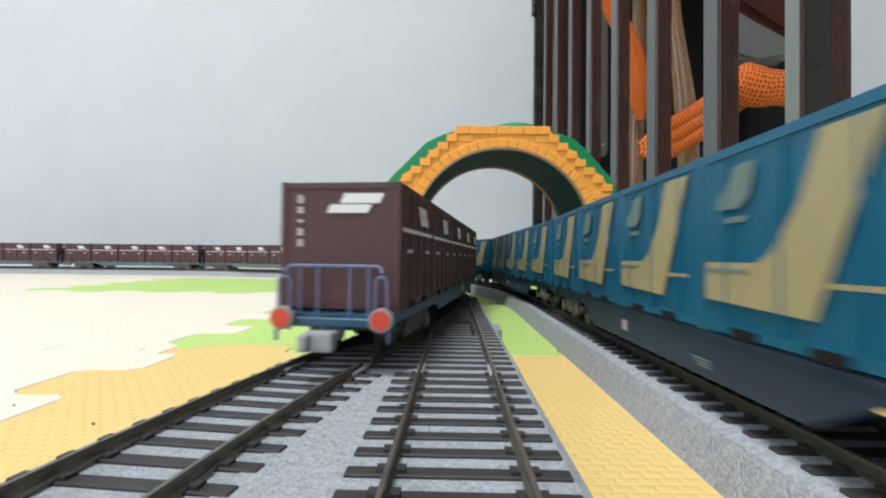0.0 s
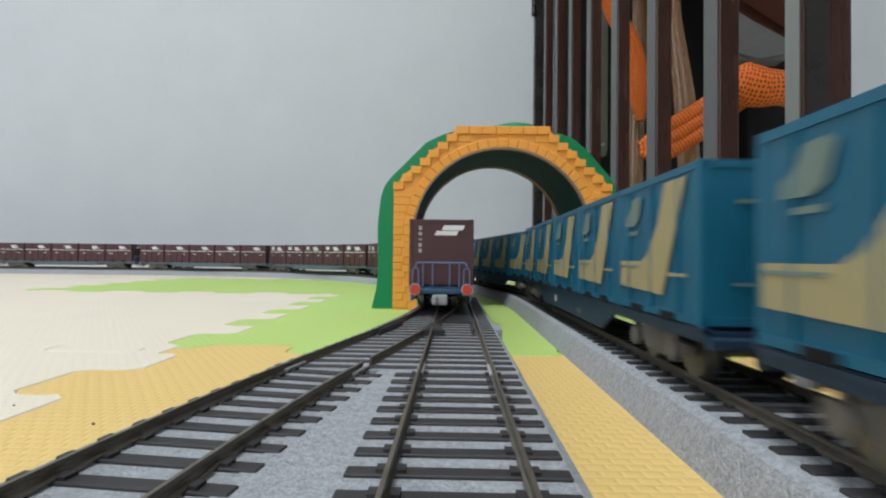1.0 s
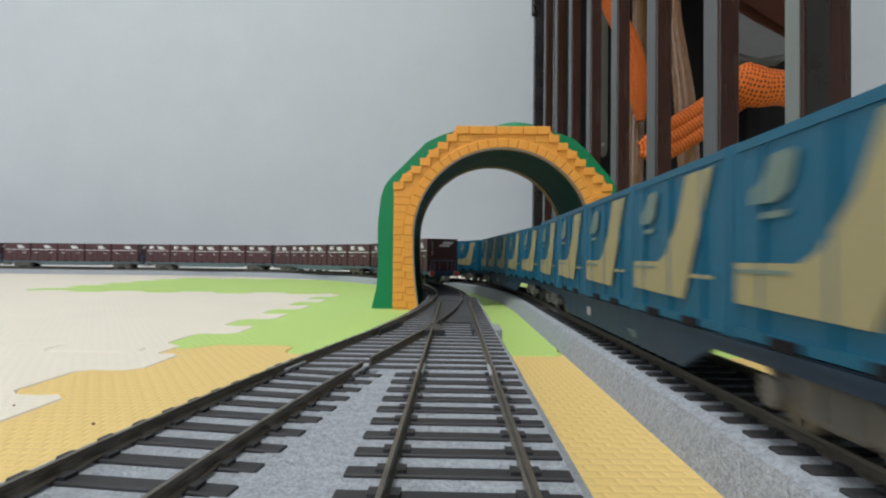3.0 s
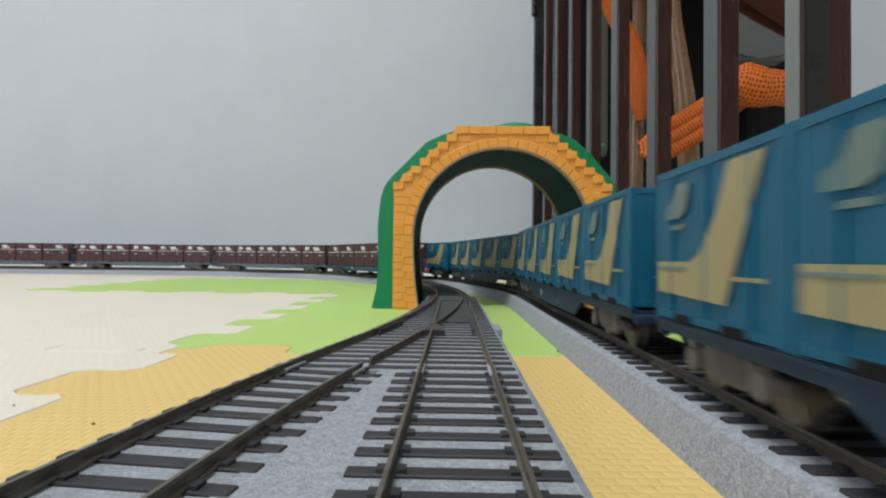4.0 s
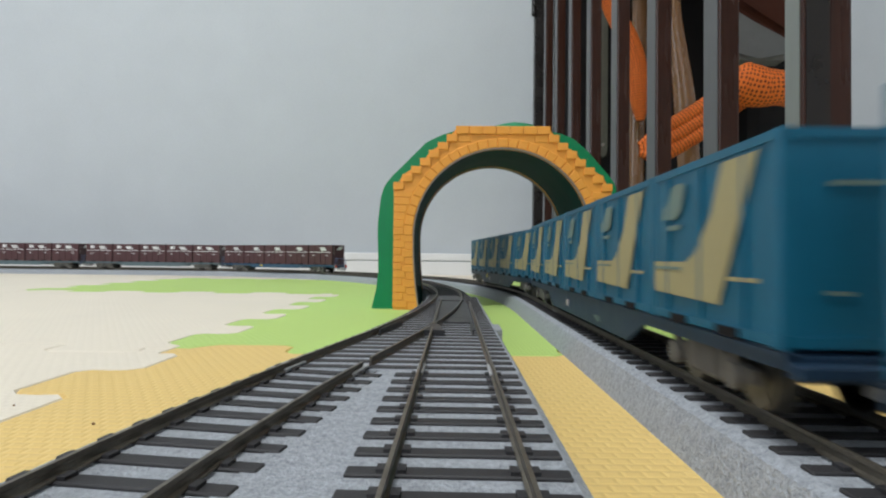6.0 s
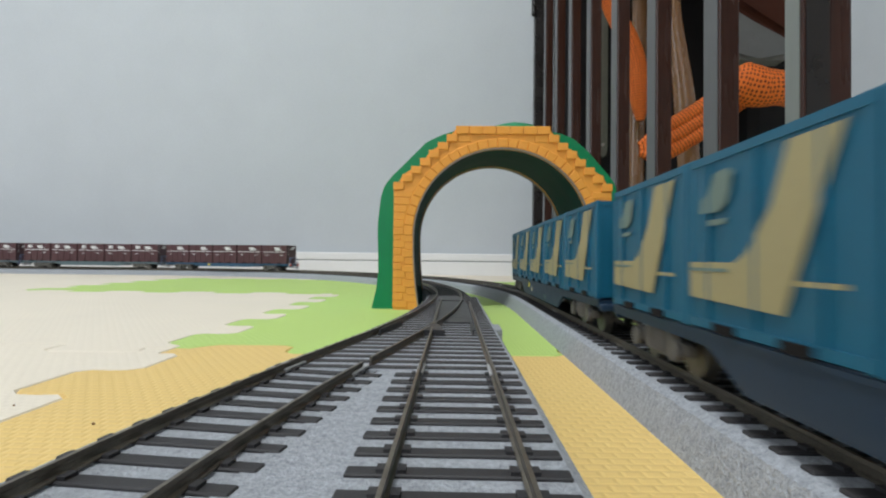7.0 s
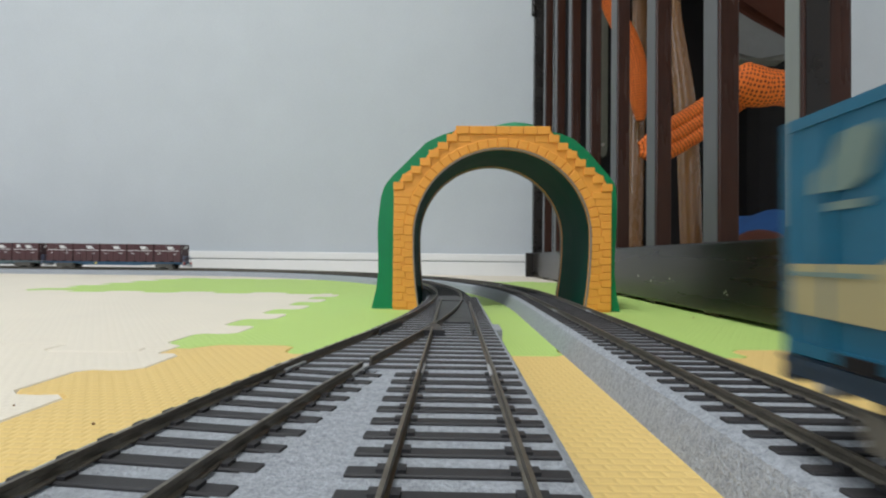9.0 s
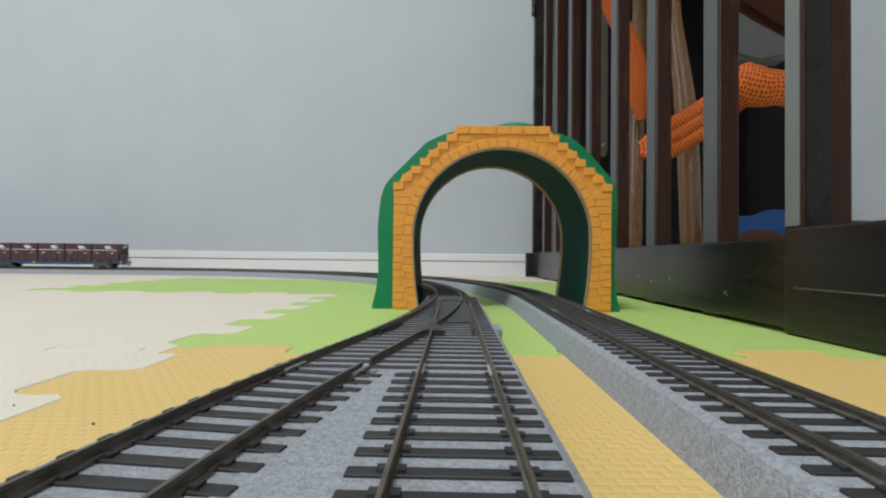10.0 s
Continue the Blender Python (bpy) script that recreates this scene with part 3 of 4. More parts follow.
    for y0, y1, kx, kz in ((-0.0006, 0.0014, 1.0, 1.0), (length - 0.0020, length + 0.0008, FLARE, 1.05)):
        bm = bmesh.new()
        f = [[bm.verts.new((x * kx, y, z * kz)) for x, z in pts] for y in (y0, y1) for pts in (a0, a1)]
        for i in range(len(a0) - 1):
            bm.faces.new((f[0][i], f[0][i + 1], f[1][i + 1], f[1][i]))
            bm.faces.new((f[2][i], f[3][i], f[3][i + 1], f[2][i + 1]))
            bm.faces.new((f[1][i], f[1][i + 1], f[3][i + 1], f[3][i]))
            bm.faces.new((f[0][i], f[2][i], f[2][i + 1], f[0][i + 1]))
        part("mouth_rim", bm, M_RIM, t, "pale grey moulded rim", smooth=True)

    # the hill: wavy flanks, rounded shoulders
    flank_z = (0.0, 0.008, 0.018, 0.032, 0.046, 0.060, 0.075)
    flank_l = (0.0905, 0.0884, 0.0866, 0.0856, 0.0870, 0.0866, 0.0852)
    flank_r = (0.0832, 0.0812, 0.0797, 0.0790, 0.0796, 0.0802, 0.0805)
    brow_x = (-0.0853, -0.0846, -0.0815, -0.0761, -0.0532, -0.0436, -0.0325, 0.0, 0.0342, 0.0417, 0.0500, 0.0590, 0.0777, 0.0800, 0.0806)
    brow_z = (0.0740, 0.0800, 0.0880, 0.0943, 0.1173, 0.1222, 0.1258, 0.1285, 0.1256, 0.1240, 0.1205, 0.1130, 0.0915, 0.0860, 0.0740)
    bm = bmesh.new()
    ny = 18
    outr, inr = [], []
    inner = arch(ri, 60)
    m = len(inner)
    for j in range(ny + 1):
        v = j / ny
        y = 0.0058 + v * (length - 0.0116)
        ro, rn = [], []
        swell = 1 + 0.03 * math.sin(math.pi * v)
        for i, (x, z) in enumerate(inner):
            a = math.atan2(max(z - zs, 0.0), x)
            if z <= zs:
                wave = 0.0016 * math.sin(z * 150 + v * 5) * math.sin(math.pi * v)
                ox = math.copysign(float(np.interp(z, flank_z, flank_l if x < 0 else flank_r)), x) * swell + wave
                oz = z
            else:
                # walk out along the ray until the brow or a flank is met
                r = ri
                while r < 0.2:
                    ox, oz = r * math.cos(a), zs + r * math.sin(a)
                    top = float(np.interp(ox, brow_x, brow_z))
                    wide = float(np.interp(oz, flank_z, flank_l if ox < 0 else flank_r))
                    if oz > top or abs(ox) > wide:
                        break
                    r += 0.0002
                ox, oz = ox * swell, oz * (1 + 0.03 * math.sin(math.pi * v)) + 0.0010 * math.sin(ox * 140 + v * 6) * math.sin(math.pi * v)
            ro.append(bm.verts.new((ox, y, oz)))
            rn.append(bm.verts.new((x * (1.004 + (FLARE - 1) * v), y, z * (1 + 0.053 * v))))
        outr.append(ro)
        inr.append(rn)
    for j in range(ny):
        for i in range(m - 1):
            bm.faces.new((outr[j][i], outr[j][i + 1], outr[j + 1][i + 1], outr[j + 1][i]))
    for j in (0, ny):
        for i in range(m - 1):
            bm.faces.new((outr[j][i], inr[j][i], inr[j][i + 1], outr[j][i + 1]))
    part("hill", bm, M_TUNNEL, t, "glossy green moulded hillside", smooth=True)
    # vault lining, with its shade carried by the darker green
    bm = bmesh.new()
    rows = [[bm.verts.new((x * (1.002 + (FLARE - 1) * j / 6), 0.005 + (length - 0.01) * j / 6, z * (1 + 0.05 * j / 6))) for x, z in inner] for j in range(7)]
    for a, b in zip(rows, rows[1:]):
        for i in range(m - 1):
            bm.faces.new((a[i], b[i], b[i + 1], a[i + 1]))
    part("vault", bm, M_TUNNEL_SHADE, t, "inside of the vault, its green darkened for shade", smooth=True)
    # a lump on the hilltop
    bm = bmesh.new()
    bmesh.ops.create_icosphere(bm, subdivisions=3, radius=1.0, matrix=Matrix.Translation((0.012, length * 0.5, ztop + 0.001)) @ Matrix.Diagonal((0.026, 0.044, 0.0115, 1)))
    for v in bm.verts:
        v.co += v.co.normalized() * 0.001 * noise.noise(v.co * 120)
    part("hilltop", bm, M_TUNNEL, t, "green moulded hilltop", smooth=True)


tunnel()


# ---- dark wooden slatted fence and what lies behind it ----
def fence():
    f = empty("slatted_fence", Matrix.Translation((0.1702, 0.2560, 0.0)) @ Matrix.Rotation(radians(0.5), 4, 'Z'))
    tagged(f, "dark-stained wooden slatted fence standing on the mats", "fence")
    bm = bmesh.new()
    box(bm, -0.003, 0.024, 0.004, 0.792, 0.0025, 0.0485, 0.0016)
    part("bottom_rail", bm, M_WOODBASE, f, "dark wooden bottom rail with chipped paint")
    bm = bmesh.new()
    box(bm, -0.001, 0.022, 0.0, 0.79, 0.62, 0.66, 0.002)
    part("top_rail", bm, M_WOOD, f)
    bm = bmesh.new()
    box(bm, -0.0005, 0.0130, -0.0095, 0.0105, 0.0, 0.622, 0.0015)
    slat = mesh_of(bm, "slat", M_WOOD)
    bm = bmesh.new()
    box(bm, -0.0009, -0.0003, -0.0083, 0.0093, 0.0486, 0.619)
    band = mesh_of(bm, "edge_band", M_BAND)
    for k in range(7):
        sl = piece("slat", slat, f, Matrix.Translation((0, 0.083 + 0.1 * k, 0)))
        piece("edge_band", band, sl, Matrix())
    bm = bmesh.new()
    box(bm, -0.0020, 0.0225, -0.0060, 0.0070, 0.03, 0.70, 0.0014)
    post = part("post", bm, M_WOOD, f, "wide dark end post with a grey edge")
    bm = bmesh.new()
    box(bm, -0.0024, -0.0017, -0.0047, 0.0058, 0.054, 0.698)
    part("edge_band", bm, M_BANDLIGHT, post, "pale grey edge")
    bm = bmesh.new()
    box(bm, 0.0, 0.0115, -0.0064, -0.0057, 0.054, 0.698)
    part("edge_band", bm, M_WOODBASE, post, "charcoal face strip")
    bm = bmesh.new()
    box(bm, -0.003, 0.020, 0.784, 0.800, 0.0, 0.70, 0.0015)
    part("post", bm, M_WOODBASE, f, "dark end post by the wall")
    bm = bmesh.new()
    box(bm, -0.019, 0.020, 0.770, 0.783, 0.0, 0.0485, 0.0015)
    part("foot_block", bm, M_WOODBASE, f, "dark wooden foot by the wall")
    bm = bmesh.new()
    box(bm, -0.0055, 0.034, -0.30, 0.0035, 0.0, 0.0530, 0.0035, 3)
    part("foot_block", bm, M_WOODBASE, f, "dark wooden foot with a rounded top edge")
    bm = bmesh.new()
    box(bm, -0.0059, -0.0050, -0.29, -0.006, 0.0232, 0.0238)
    part("groove_line", bm, M_BOGIE, f, "worn line along the foot")
    bm = bmesh.new()
    bmesh.ops.create_uvsphere(bm, u_segments=14, v_segments=8, radius=1.0, matrix=Matrix.Translation((0.012, -0.022, 0.053)) @ Matrix.Diagonal((0.008, 0.008, 0.0022, 1)))
    part("knob", bm, M_WOODBASE, f, "flat dark knob", smooth=True)
    bm = bmesh.new()
    box(bm, -0.010, 0.0, 0.776, 0.790, 0.535, 0.585, 0.004, 2)
    part("bracket", bm, M_WOODBASE, f, "dark bracket near the top of the far post")
    rnd = random.Random(2)
    for y, z in ((0.205, 0.022), (0.172, 0.022), (0.176, 0.019), (0.140, 0.022), (0.060, 0.0175), (0.0585, 0.0155), (0.062, 0.0165)):
        bm = bmesh.new()
        bmesh.ops.create_icosphere(bm, subdivisions=1, radius=0.0010, matrix=Matrix.Translation((-0.0030, y, z)) @ Matrix.Diagonal((0.15, rnd.uniform(0.7, 1.6), rnd.uniform(0.6, 1.3), 1)))
        part("paint_chip", bm, M_SCREW, f, "small pale chip in the paint")


fence()

for x, y, w in ((-0.0757, 0.1063, 0.0004), (0.1515, 0.3254, 0.0006), (-0.1032, 0.1181, 0.0003)):
    bm = bmesh.new()
    bmesh.ops.create_icosphere(bm, subdivisions=2, radius=1.0, matrix=Matrix.Translation((x, y, 0.0002)) @ Matrix.Diagonal((w, w * 0.6, 0.0003, 1)))
    tagged(part("crumb", bm, M_BEECH), "tiny brown crumb lying on a foam mat", "crumb", group="crumbs on the mats")


def clutter():
    # black blocks added as the dark background behind the fence
    bm = bmesh.new()
    box(bm, 0.42, 0.545, 0.73, 1.0, 0.0, 0.62, 0.03, 3)
    tagged(part("dark_block_right", bm, M_BLACK), "large black block added as dark background behind the fence", "bag")
    bm = bmesh.new()
    box(bm, 0.30, 0.415, 0.76, 1.04, 0.0, 0.70, 0.02, 3)
    tagged(part("suitcase", bm, M_BLACK), "upright black block added as dark background behind the fence", "suitcase")
    bm = bmesh.new()
    box(bm, 0.20, 0.29, 0.86, 1.05, 0.0, 0.66, 0.01, 3)
    tagged(part("dark_block_left", bm, M_BLACK), "tall black block by the wall, added as dark background behind the fence", "box")
    bm = bmesh.new()
    prism(bm, [(0.318, 0.277), (0.355, 0.274), (0.395, 0.275), (0.402, 0.288), (0.384, 0.299), (0.327, 0.337), (0.316, 0.325)], "y", 0.60, 0.632)
    bmesh.ops.bevel(bm, geom=list(bm.edges), offset=0.006, segments=3, affect='EDGES')
    tagged(part("cushion", bm, M_GREYBAG, smooth=True), "folded charcoal fabric cushion hanging under the chair", "cushion")
    bm = bmesh.new()
    prism(bm, [(0.334, 0.342), (0.386, 0.308), (0.410, 0.305), (0.415, 0.40), (0.405, 0.521), (0.335, 0.521), (0.326, 0.42)], "y", 0.61, 0.66)
    bmesh.ops.bevel(bm, geom=list(bm.edges), offset=0.008, segments=3, affect='EDGES')
    tagged(part("cloth_bag", bm, M_BROWNCLOTH, smooth=True), "dark reddish-brown cloth bag hanging from the chair seat", "bag")
    bm = bmesh.new()
    bmesh.ops.create_icosphere(bm, subdivisions=4, radius=1.0, matrix=Matrix.Translation((0.325, 0.53, 0.040)) @ Matrix.Diagonal((0.050, 0.07, 0.048, 1)))
    for v in bm.verts:
        v.co.z += 0.010 * noise.noise(v.co * 25)
        v.co.z = max(v.co.z, 0.0)
    tagged(part("blue_cloth", bm, M_BLUECLOTH, smooth=True), "crumpled blue cloth lying behind the fence", "cloth")
    bm = bmesh.new()
    bmesh.ops.create_icosphere(bm, subdivisions=3, radius=1.0, matrix=Matrix.Translation((0.268, 0.455, 0.03)) @ Matrix.Diagonal((0.033, 0.03, 0.036, 1)))
    for v in bm.verts:
        v.co.z = max(v.co.z + 0.006 * noise.noise(v.co * 40), 0.0)
    tagged(part("brown_cloth", bm, M_BROWNCLOTH, smooth=True), "folded dark brown cloth behind the fence", "cloth")
    # light wooden chair legs
    ch = empty("wooden_chair")
    tagged(ch, "light beech chair with round legs and an unseen, shade-giving seat behind the fence", "chair")
    for pts, r in (([(0.252, 0.72, 0.0), (0.2528, 0.72, 0.06), (0.2542, 0.72, 0.154), (0.257, 0.72, 0.279), (0.260, 0.72, 0.405), (0.262, 0.72, 0.522)], [0.0112] * 41),
                   ([(0.279, 0.60, 0.0), (0.2764, 0.60, 0.06), (0.272, 0.60, 0.176), (0.2669, 0.60, 0.239), (0.2614, 0.60, 0.281), (0.2541, 0.60, 0.343), (0.240, 0.60, 0.522)], [0.0125] * 20 + [0.0125 - 0.00022 * i for i in range(29)]),
                   ([(0.36, 0.82, 0.0), (0.358, 0.82, 0.25), (0.356, 0.82, 0.522)], [0.0115] * 17)):
        bm = bmesh.new()
        tube(bm, spline(pts, 8), r, 16)
        part("leg", bm, M_BEECH, ch, smooth=True)
    # Seat out of view, made wide to block light from above behind the fence.
    bm = bmesh.new()
    box(bm, 0.195, 0.60, 0.42, 0.86, 0.52, 0.54, 0.006, 2)
    part("seat", bm, M_BEECH, ch)
    bm = bmesh.new()
    prism(bm, [(0.2186, 0.522), (0.2186, 0.206), (0.2205, 0.196), (0.2253, 0.192), (0.230, 0.196), (0.232, 0.206), (0.232, 0.522)], "y", 0.779, 0.782)
    st = tagged(part("grey_strap", bm, M_STRAP), "flat grey-green strap hanging from the chair seat", "strap")
    bm = bmesh.new()
    rod(bm, (0.2250, 0.7783, 0.212), (0.2250, 0.7825, 0.212), 0.0027, 12)
    part("eyelet", bm, M_SCREW, st, "small metal eyelet")
    # orange mesh strap: a hanging loop, gathered folds and the wider bunched end
    s = empty("orange_mesh_strap")
    tagged(s, "orange mesh fabric strap slung behind the fence", "fabric strap")
    bm = bmesh.new()
    pts = spline([(0.200, 0.68, 0.521), (0.1985, 0.68, 0.44), (0.2014, 0.68, 0.384), (0.2213, 0.68, 0.346), (0.2379, 0.68, 0.304), (0.2428, 0.68, 0.261), (0.2462, 0.68, 0.222)], 10)
    tube(bm, pts, [0.0080 + 0.0057 * min(1.0, max(0.0, (i - 18) / 14)) - 0.0090 * max(0.0, (i - 47) / 13) ** 1.6 for i in range(len(pts))], 18, 0.7, uv=True)
    part("hanging_loop", bm, M_MESH, s, smooth=True)
    for dz, r in ((0.0125, 0.0078), (0.0, 0.0082), (-0.0125, 0.0078)):
        bm = bmesh.new()
        pts = spline([(0.189, 0.525, 0.150 + dz * 0.25), (0.203, 0.522, 0.153 + dz * 0.8), (0.218, 0.52, 0.160 + dz), (0.250, 0.52, 0.180 + dz), (0.283, 0.52, 0.2055 + dz * 0.95), (0.300, 0.515, 0.214 + dz * 0.7)], 10)
        tube(bm, pts, [r * min(1.0, 0.45 + i * 0.05) for i in range(len(pts))], 14, 0.8, uv=True)
        part("fold", bm, M_MESH, s, smooth=True)
    bm = bmesh.new()
    pts = spline([(0.268, 0.50, 0.214), (0.276, 0.50, 0.211), (0.296, 0.50, 0.206), (0.320, 0.505, 0.207), (0.36, 0.54, 0.213)], 8)
    tube(bm, pts, [0.0125 + 0.0075 * min(1.0, i / 9) - 0.003 * max(0.0, min(1.0, (i - 14) / 8)) for i in range(len(pts))], 18, 0.8, uv=True)
    part("bunched_end", bm, M_MESH, s, smooth=True)


clutter()


# ---- container wagons ----
CW, CH = 0.0306, 0.0315
PITCH, WAGON = {"maroon": 0.0480, "blue": 0.0458}, {"maroon": 0.253, "blue": 0.246}
OVERHANG = {"maroon": 0.005, "blue": 0.008}
DECK = 0.0122


def plate_on(bm, pts, off, axis="x"):
    """A thin printed patch, 0.12 mm proud of a side. pts in (along, up)."""
    prism(bm, pts, axis, off, off + 0.00012 * (1 if off > 0 else -1))


def container_meshes(paint, style, CL):
    """Body, print and ironwork of one container. Its own origin is in the middle of its base; y runs along the wagon."""
    out = {}
    bm = bmesh.new()
    box(bm, -CW / 2 + 0.0003, CW / 2 - 0.0003, -CL / 2 + 0.0003, CL / 2 - 0.0003, 0.0008, CH - 0.0004, 0.0004, 1)
    out["container"] = mesh_of(bm, "container", paint)

    def iron(name, key, *b, bevel=0.0):
        bm = bmesh.new()
        box(bm, *b, bevel, 1)
        out[(name,) + key] = mesh_of(bm, name, paint)

    for sx in (-1, 1):
        for sy in (-1, 1):
            x, y = sx * (CW / 2 - 0.0009), sy * (CL / 2 - 0.0009)
            iron("corner_post", (sx, sy), x - 0.0009, x + 0.0009, y - 0.0009, y + 0.0009, 0.0, CH, bevel=0.0002)
        x = sx * (CW / 2 - 0.0005)
        for name, z0, z1 in (("bottom_rail", 0.0004, 0.0020), ("top_rail", CH - 0.0017, CH - 0.0002)):
            iron(name, (sx,), x - 0.0005, x + 0.0005, -CL / 2 + 0.001, CL / 2 - 0.001, z0, z1)
        # edges of the door leaves
        for y in (-0.0105, 0.0, 0.0105) if style == "maroon" else (-0.014, 0.0, 0.014):
            iron("side_rib", (sx, y), sx * CW / 2 - 0.0004, sx * CW / 2 + 0.0002, y - 0.0003, y + 0.0003, 0.002, CH - 0.002)
    for sy in (-1, 1):
        y = sy * (CL / 2 - 0.0005)
        for name, z0, z1 in (("end_sill", 0.0004, 0.0020), ("end_header", CH - 0.0017, CH - 0.0002)):
            iron(name, (sy,), -CW / 2 + 0.001, CW / 2 - 0.001, y - 0.0005, y + 0.0005, z0, z1)
    for k in range(5):
        y = -CL / 2 + 0.006 + k * (CL - 0.012) / 4
        iron("roof_rib", (k,), -CW / 2 + 0.001, CW / 2 - 0.001, y - 0.0004, y + 0.0004, CH - 0.0006, CH - 0.0002)
    for sx in (-1, 1):
        for y in (-0.009, 0.009):
            bm = bmesh.new()
            box(bm, sx * CW / 2 - 0.0004, sx * CW / 2 + 0.00025, y - 0.0032, y + 0.0032, 0.0001, 0.0017)
            out["fork_pocket", sx, y] = mesh_of(bm, "fork_pocket", M_BLACK)
    bm = bmesh.new()
    if style == "maroon":
        for sx in (-1, 1):
            bm = bmesh.new()
            o = sx * (CW / 2 + 0.00022)
            d = -sx
            # slanting emblem as plain slabs, seen upright from each side
            for y0, y1, z0, z1, sl in ((-0.0056, 0.0060, 0.0249, 0.0275, 0.0014), (-0.0078, 0.0036, 0.0224, 0.0247, 0.0014)):
                y0, y1 = y0 - 0.006, y1 - 0.006
                plate_on(bm, [(d * y0, z0), (d * y1, z0), (d * (y1 + sl), z1), (d * (y0 + sl), z1)], o)
            out["emblem", sx] = mesh_of(bm, "emblem", M_WHITEPRINT)
        bm = bmesh.new()
        o = -CL / 2 - 0.00012
        for x0, x1, z0, z1, sl in ((0.0, 0.0100, 0.0262, 0.0286, 0.0012), (-0.0035, 0.0070, 0.0238, 0.0259, 0.0012)):
            prism(bm, [(x0, z0), (x1, z0), (x1 + sl, z1), (x0 + sl, z1)], "y", o, o + 0.0001)
            prism(bm, [(-x0, z0), (-x1, z0), (-x1 - sl, z1), (-x0 - sl, z1)], "y", -o - 0.0001, -o)
        out["emblem", 2] = mesh_of(bm, "emblem", M_WHITEPRINT)
        for sx in (-1, 1):
            bm = bmesh.new()
            o = sx * (CW / 2 + 0.00022)
            plate_on(bm, [(-0.0215, 0.0194), (0.0215, 0.0194), (0.0215, 0.0204), (-0.0215, 0.0204)], o)
            for y0 in (-0.016, 0.010):
                plate_on(bm, [(y0, 0.0142), (y0 + 0.006, 0.0142), (y0 + 0.006, 0.0151), (y0, 0.0151)], o)
            out["stripe", sx] = mesh_of(bm, "stripe", M_WHITEPRINT)
        for sy in (-1, 1):
            o = sy * (CL / 2 + 0.00012)
            for k in range(5):
                bm = bmesh.new()
                z, h = 0.0272 - k * 0.0027, (0.0010, 0.0008, 0.0004, 0.0009, 0.0009)[k]
                prism(bm, [(sy * 0.0109, z - h), (sy * 0.0094, z - h), (sy * 0.0094, z + h), (sy * 0.0109, z + h)], "y", o - sy * 0.0001, o)
                out["number_bar", sy, k] = mesh_of(bm, "number_bar", M_PALEPRINT)
    else:
        for sx in (-1, 1):
            bm = bmesh.new()
            o = sx * (CW / 2 + 0.00022)
            d = -sx
            # cream band that turns up into a slanting panel
            plate_on(bm, [(-d * -0.0205, 0.0058), (-d * 0.0068, 0.0050), (-d * 0.0178, 0.0290), (-d * 0.0078, 0.0290), (-d * 0.0040, 0.0205), (-d * -0.0020, 0.0138), (-d * -0.0055, 0.0122), (-d * -0.0205, 0.0122)], o)
            plate_on(bm, [(-d * 0.0094, 0.0092), (-d * 0.0180, 0.0092), (-d * 0.0180, 0.0099), (-d * 0.0097, 0.0099)], o)
            out["panel", sx] = mesh_of(bm, "panel", M_CREAMPRINT)
        for sx in (-1, 1):
            bm = bmesh.new()
            o = sx * (CW / 2 + 0.00022)
            d = -sx
            # one slanting stepped slab
            outline = ((-0.0168, 0.0210), (-0.0104, 0.0208), (-0.0076, 0.0222), (-0.0060, 0.0270), (-0.0078, 0.0279), (-0.0118, 0.0276), (-0.0134, 0.0246), (-0.0164, 0.0234))
            plate_on(bm, [(-d * u, z) for u, z in outline], o)
            out["emblem", sx] = mesh_of(bm, "emblem", M_GREYPRINT)
            bm = bmesh.new()
            plate_on(bm, [(-d * u, z) for u, z in ((-0.0145, 0.0186), (-0.0082, 0.0186), (-0.0080, 0.0196), (-0.0143, 0.0196))], o)
            out["print_bar", sx] = mesh_of(bm, "print_bar", M_GREYPRINT)
            bm = bmesh.new()
            plate_on(bm, [(-d * -0.0200, 0.0106), (-d * -0.0075, 0.0106), (-d * -0.0072, 0.0112), (-d * -0.0200, 0.0112)], o * 1.0105)
            out["pinstripe", sx] = mesh_of(bm, "pinstripe", M_GREYPRINT)
        for sy in (-1, 1):
            o = sy * (CL / 2 + 0.00012)
            for k, (x0, x1, z0, z1) in enumerate(((-0.0085, 0.0015, 0.0232, 0.0239), (0.0005, 0.0085, 0.0104, 0.0109), (-0.0090, -0.0050, 0.0078, 0.0084))):
                bm = bmesh.new()
                prism(bm, [(x0, z0), (x1, z0), (x1, z1), (x0, z1)], "y", o - sy * 0.0001, o)
                out["end_bar", sy, k] = mesh_of(bm, "end_bar", M_GREYPRINT)
    return out


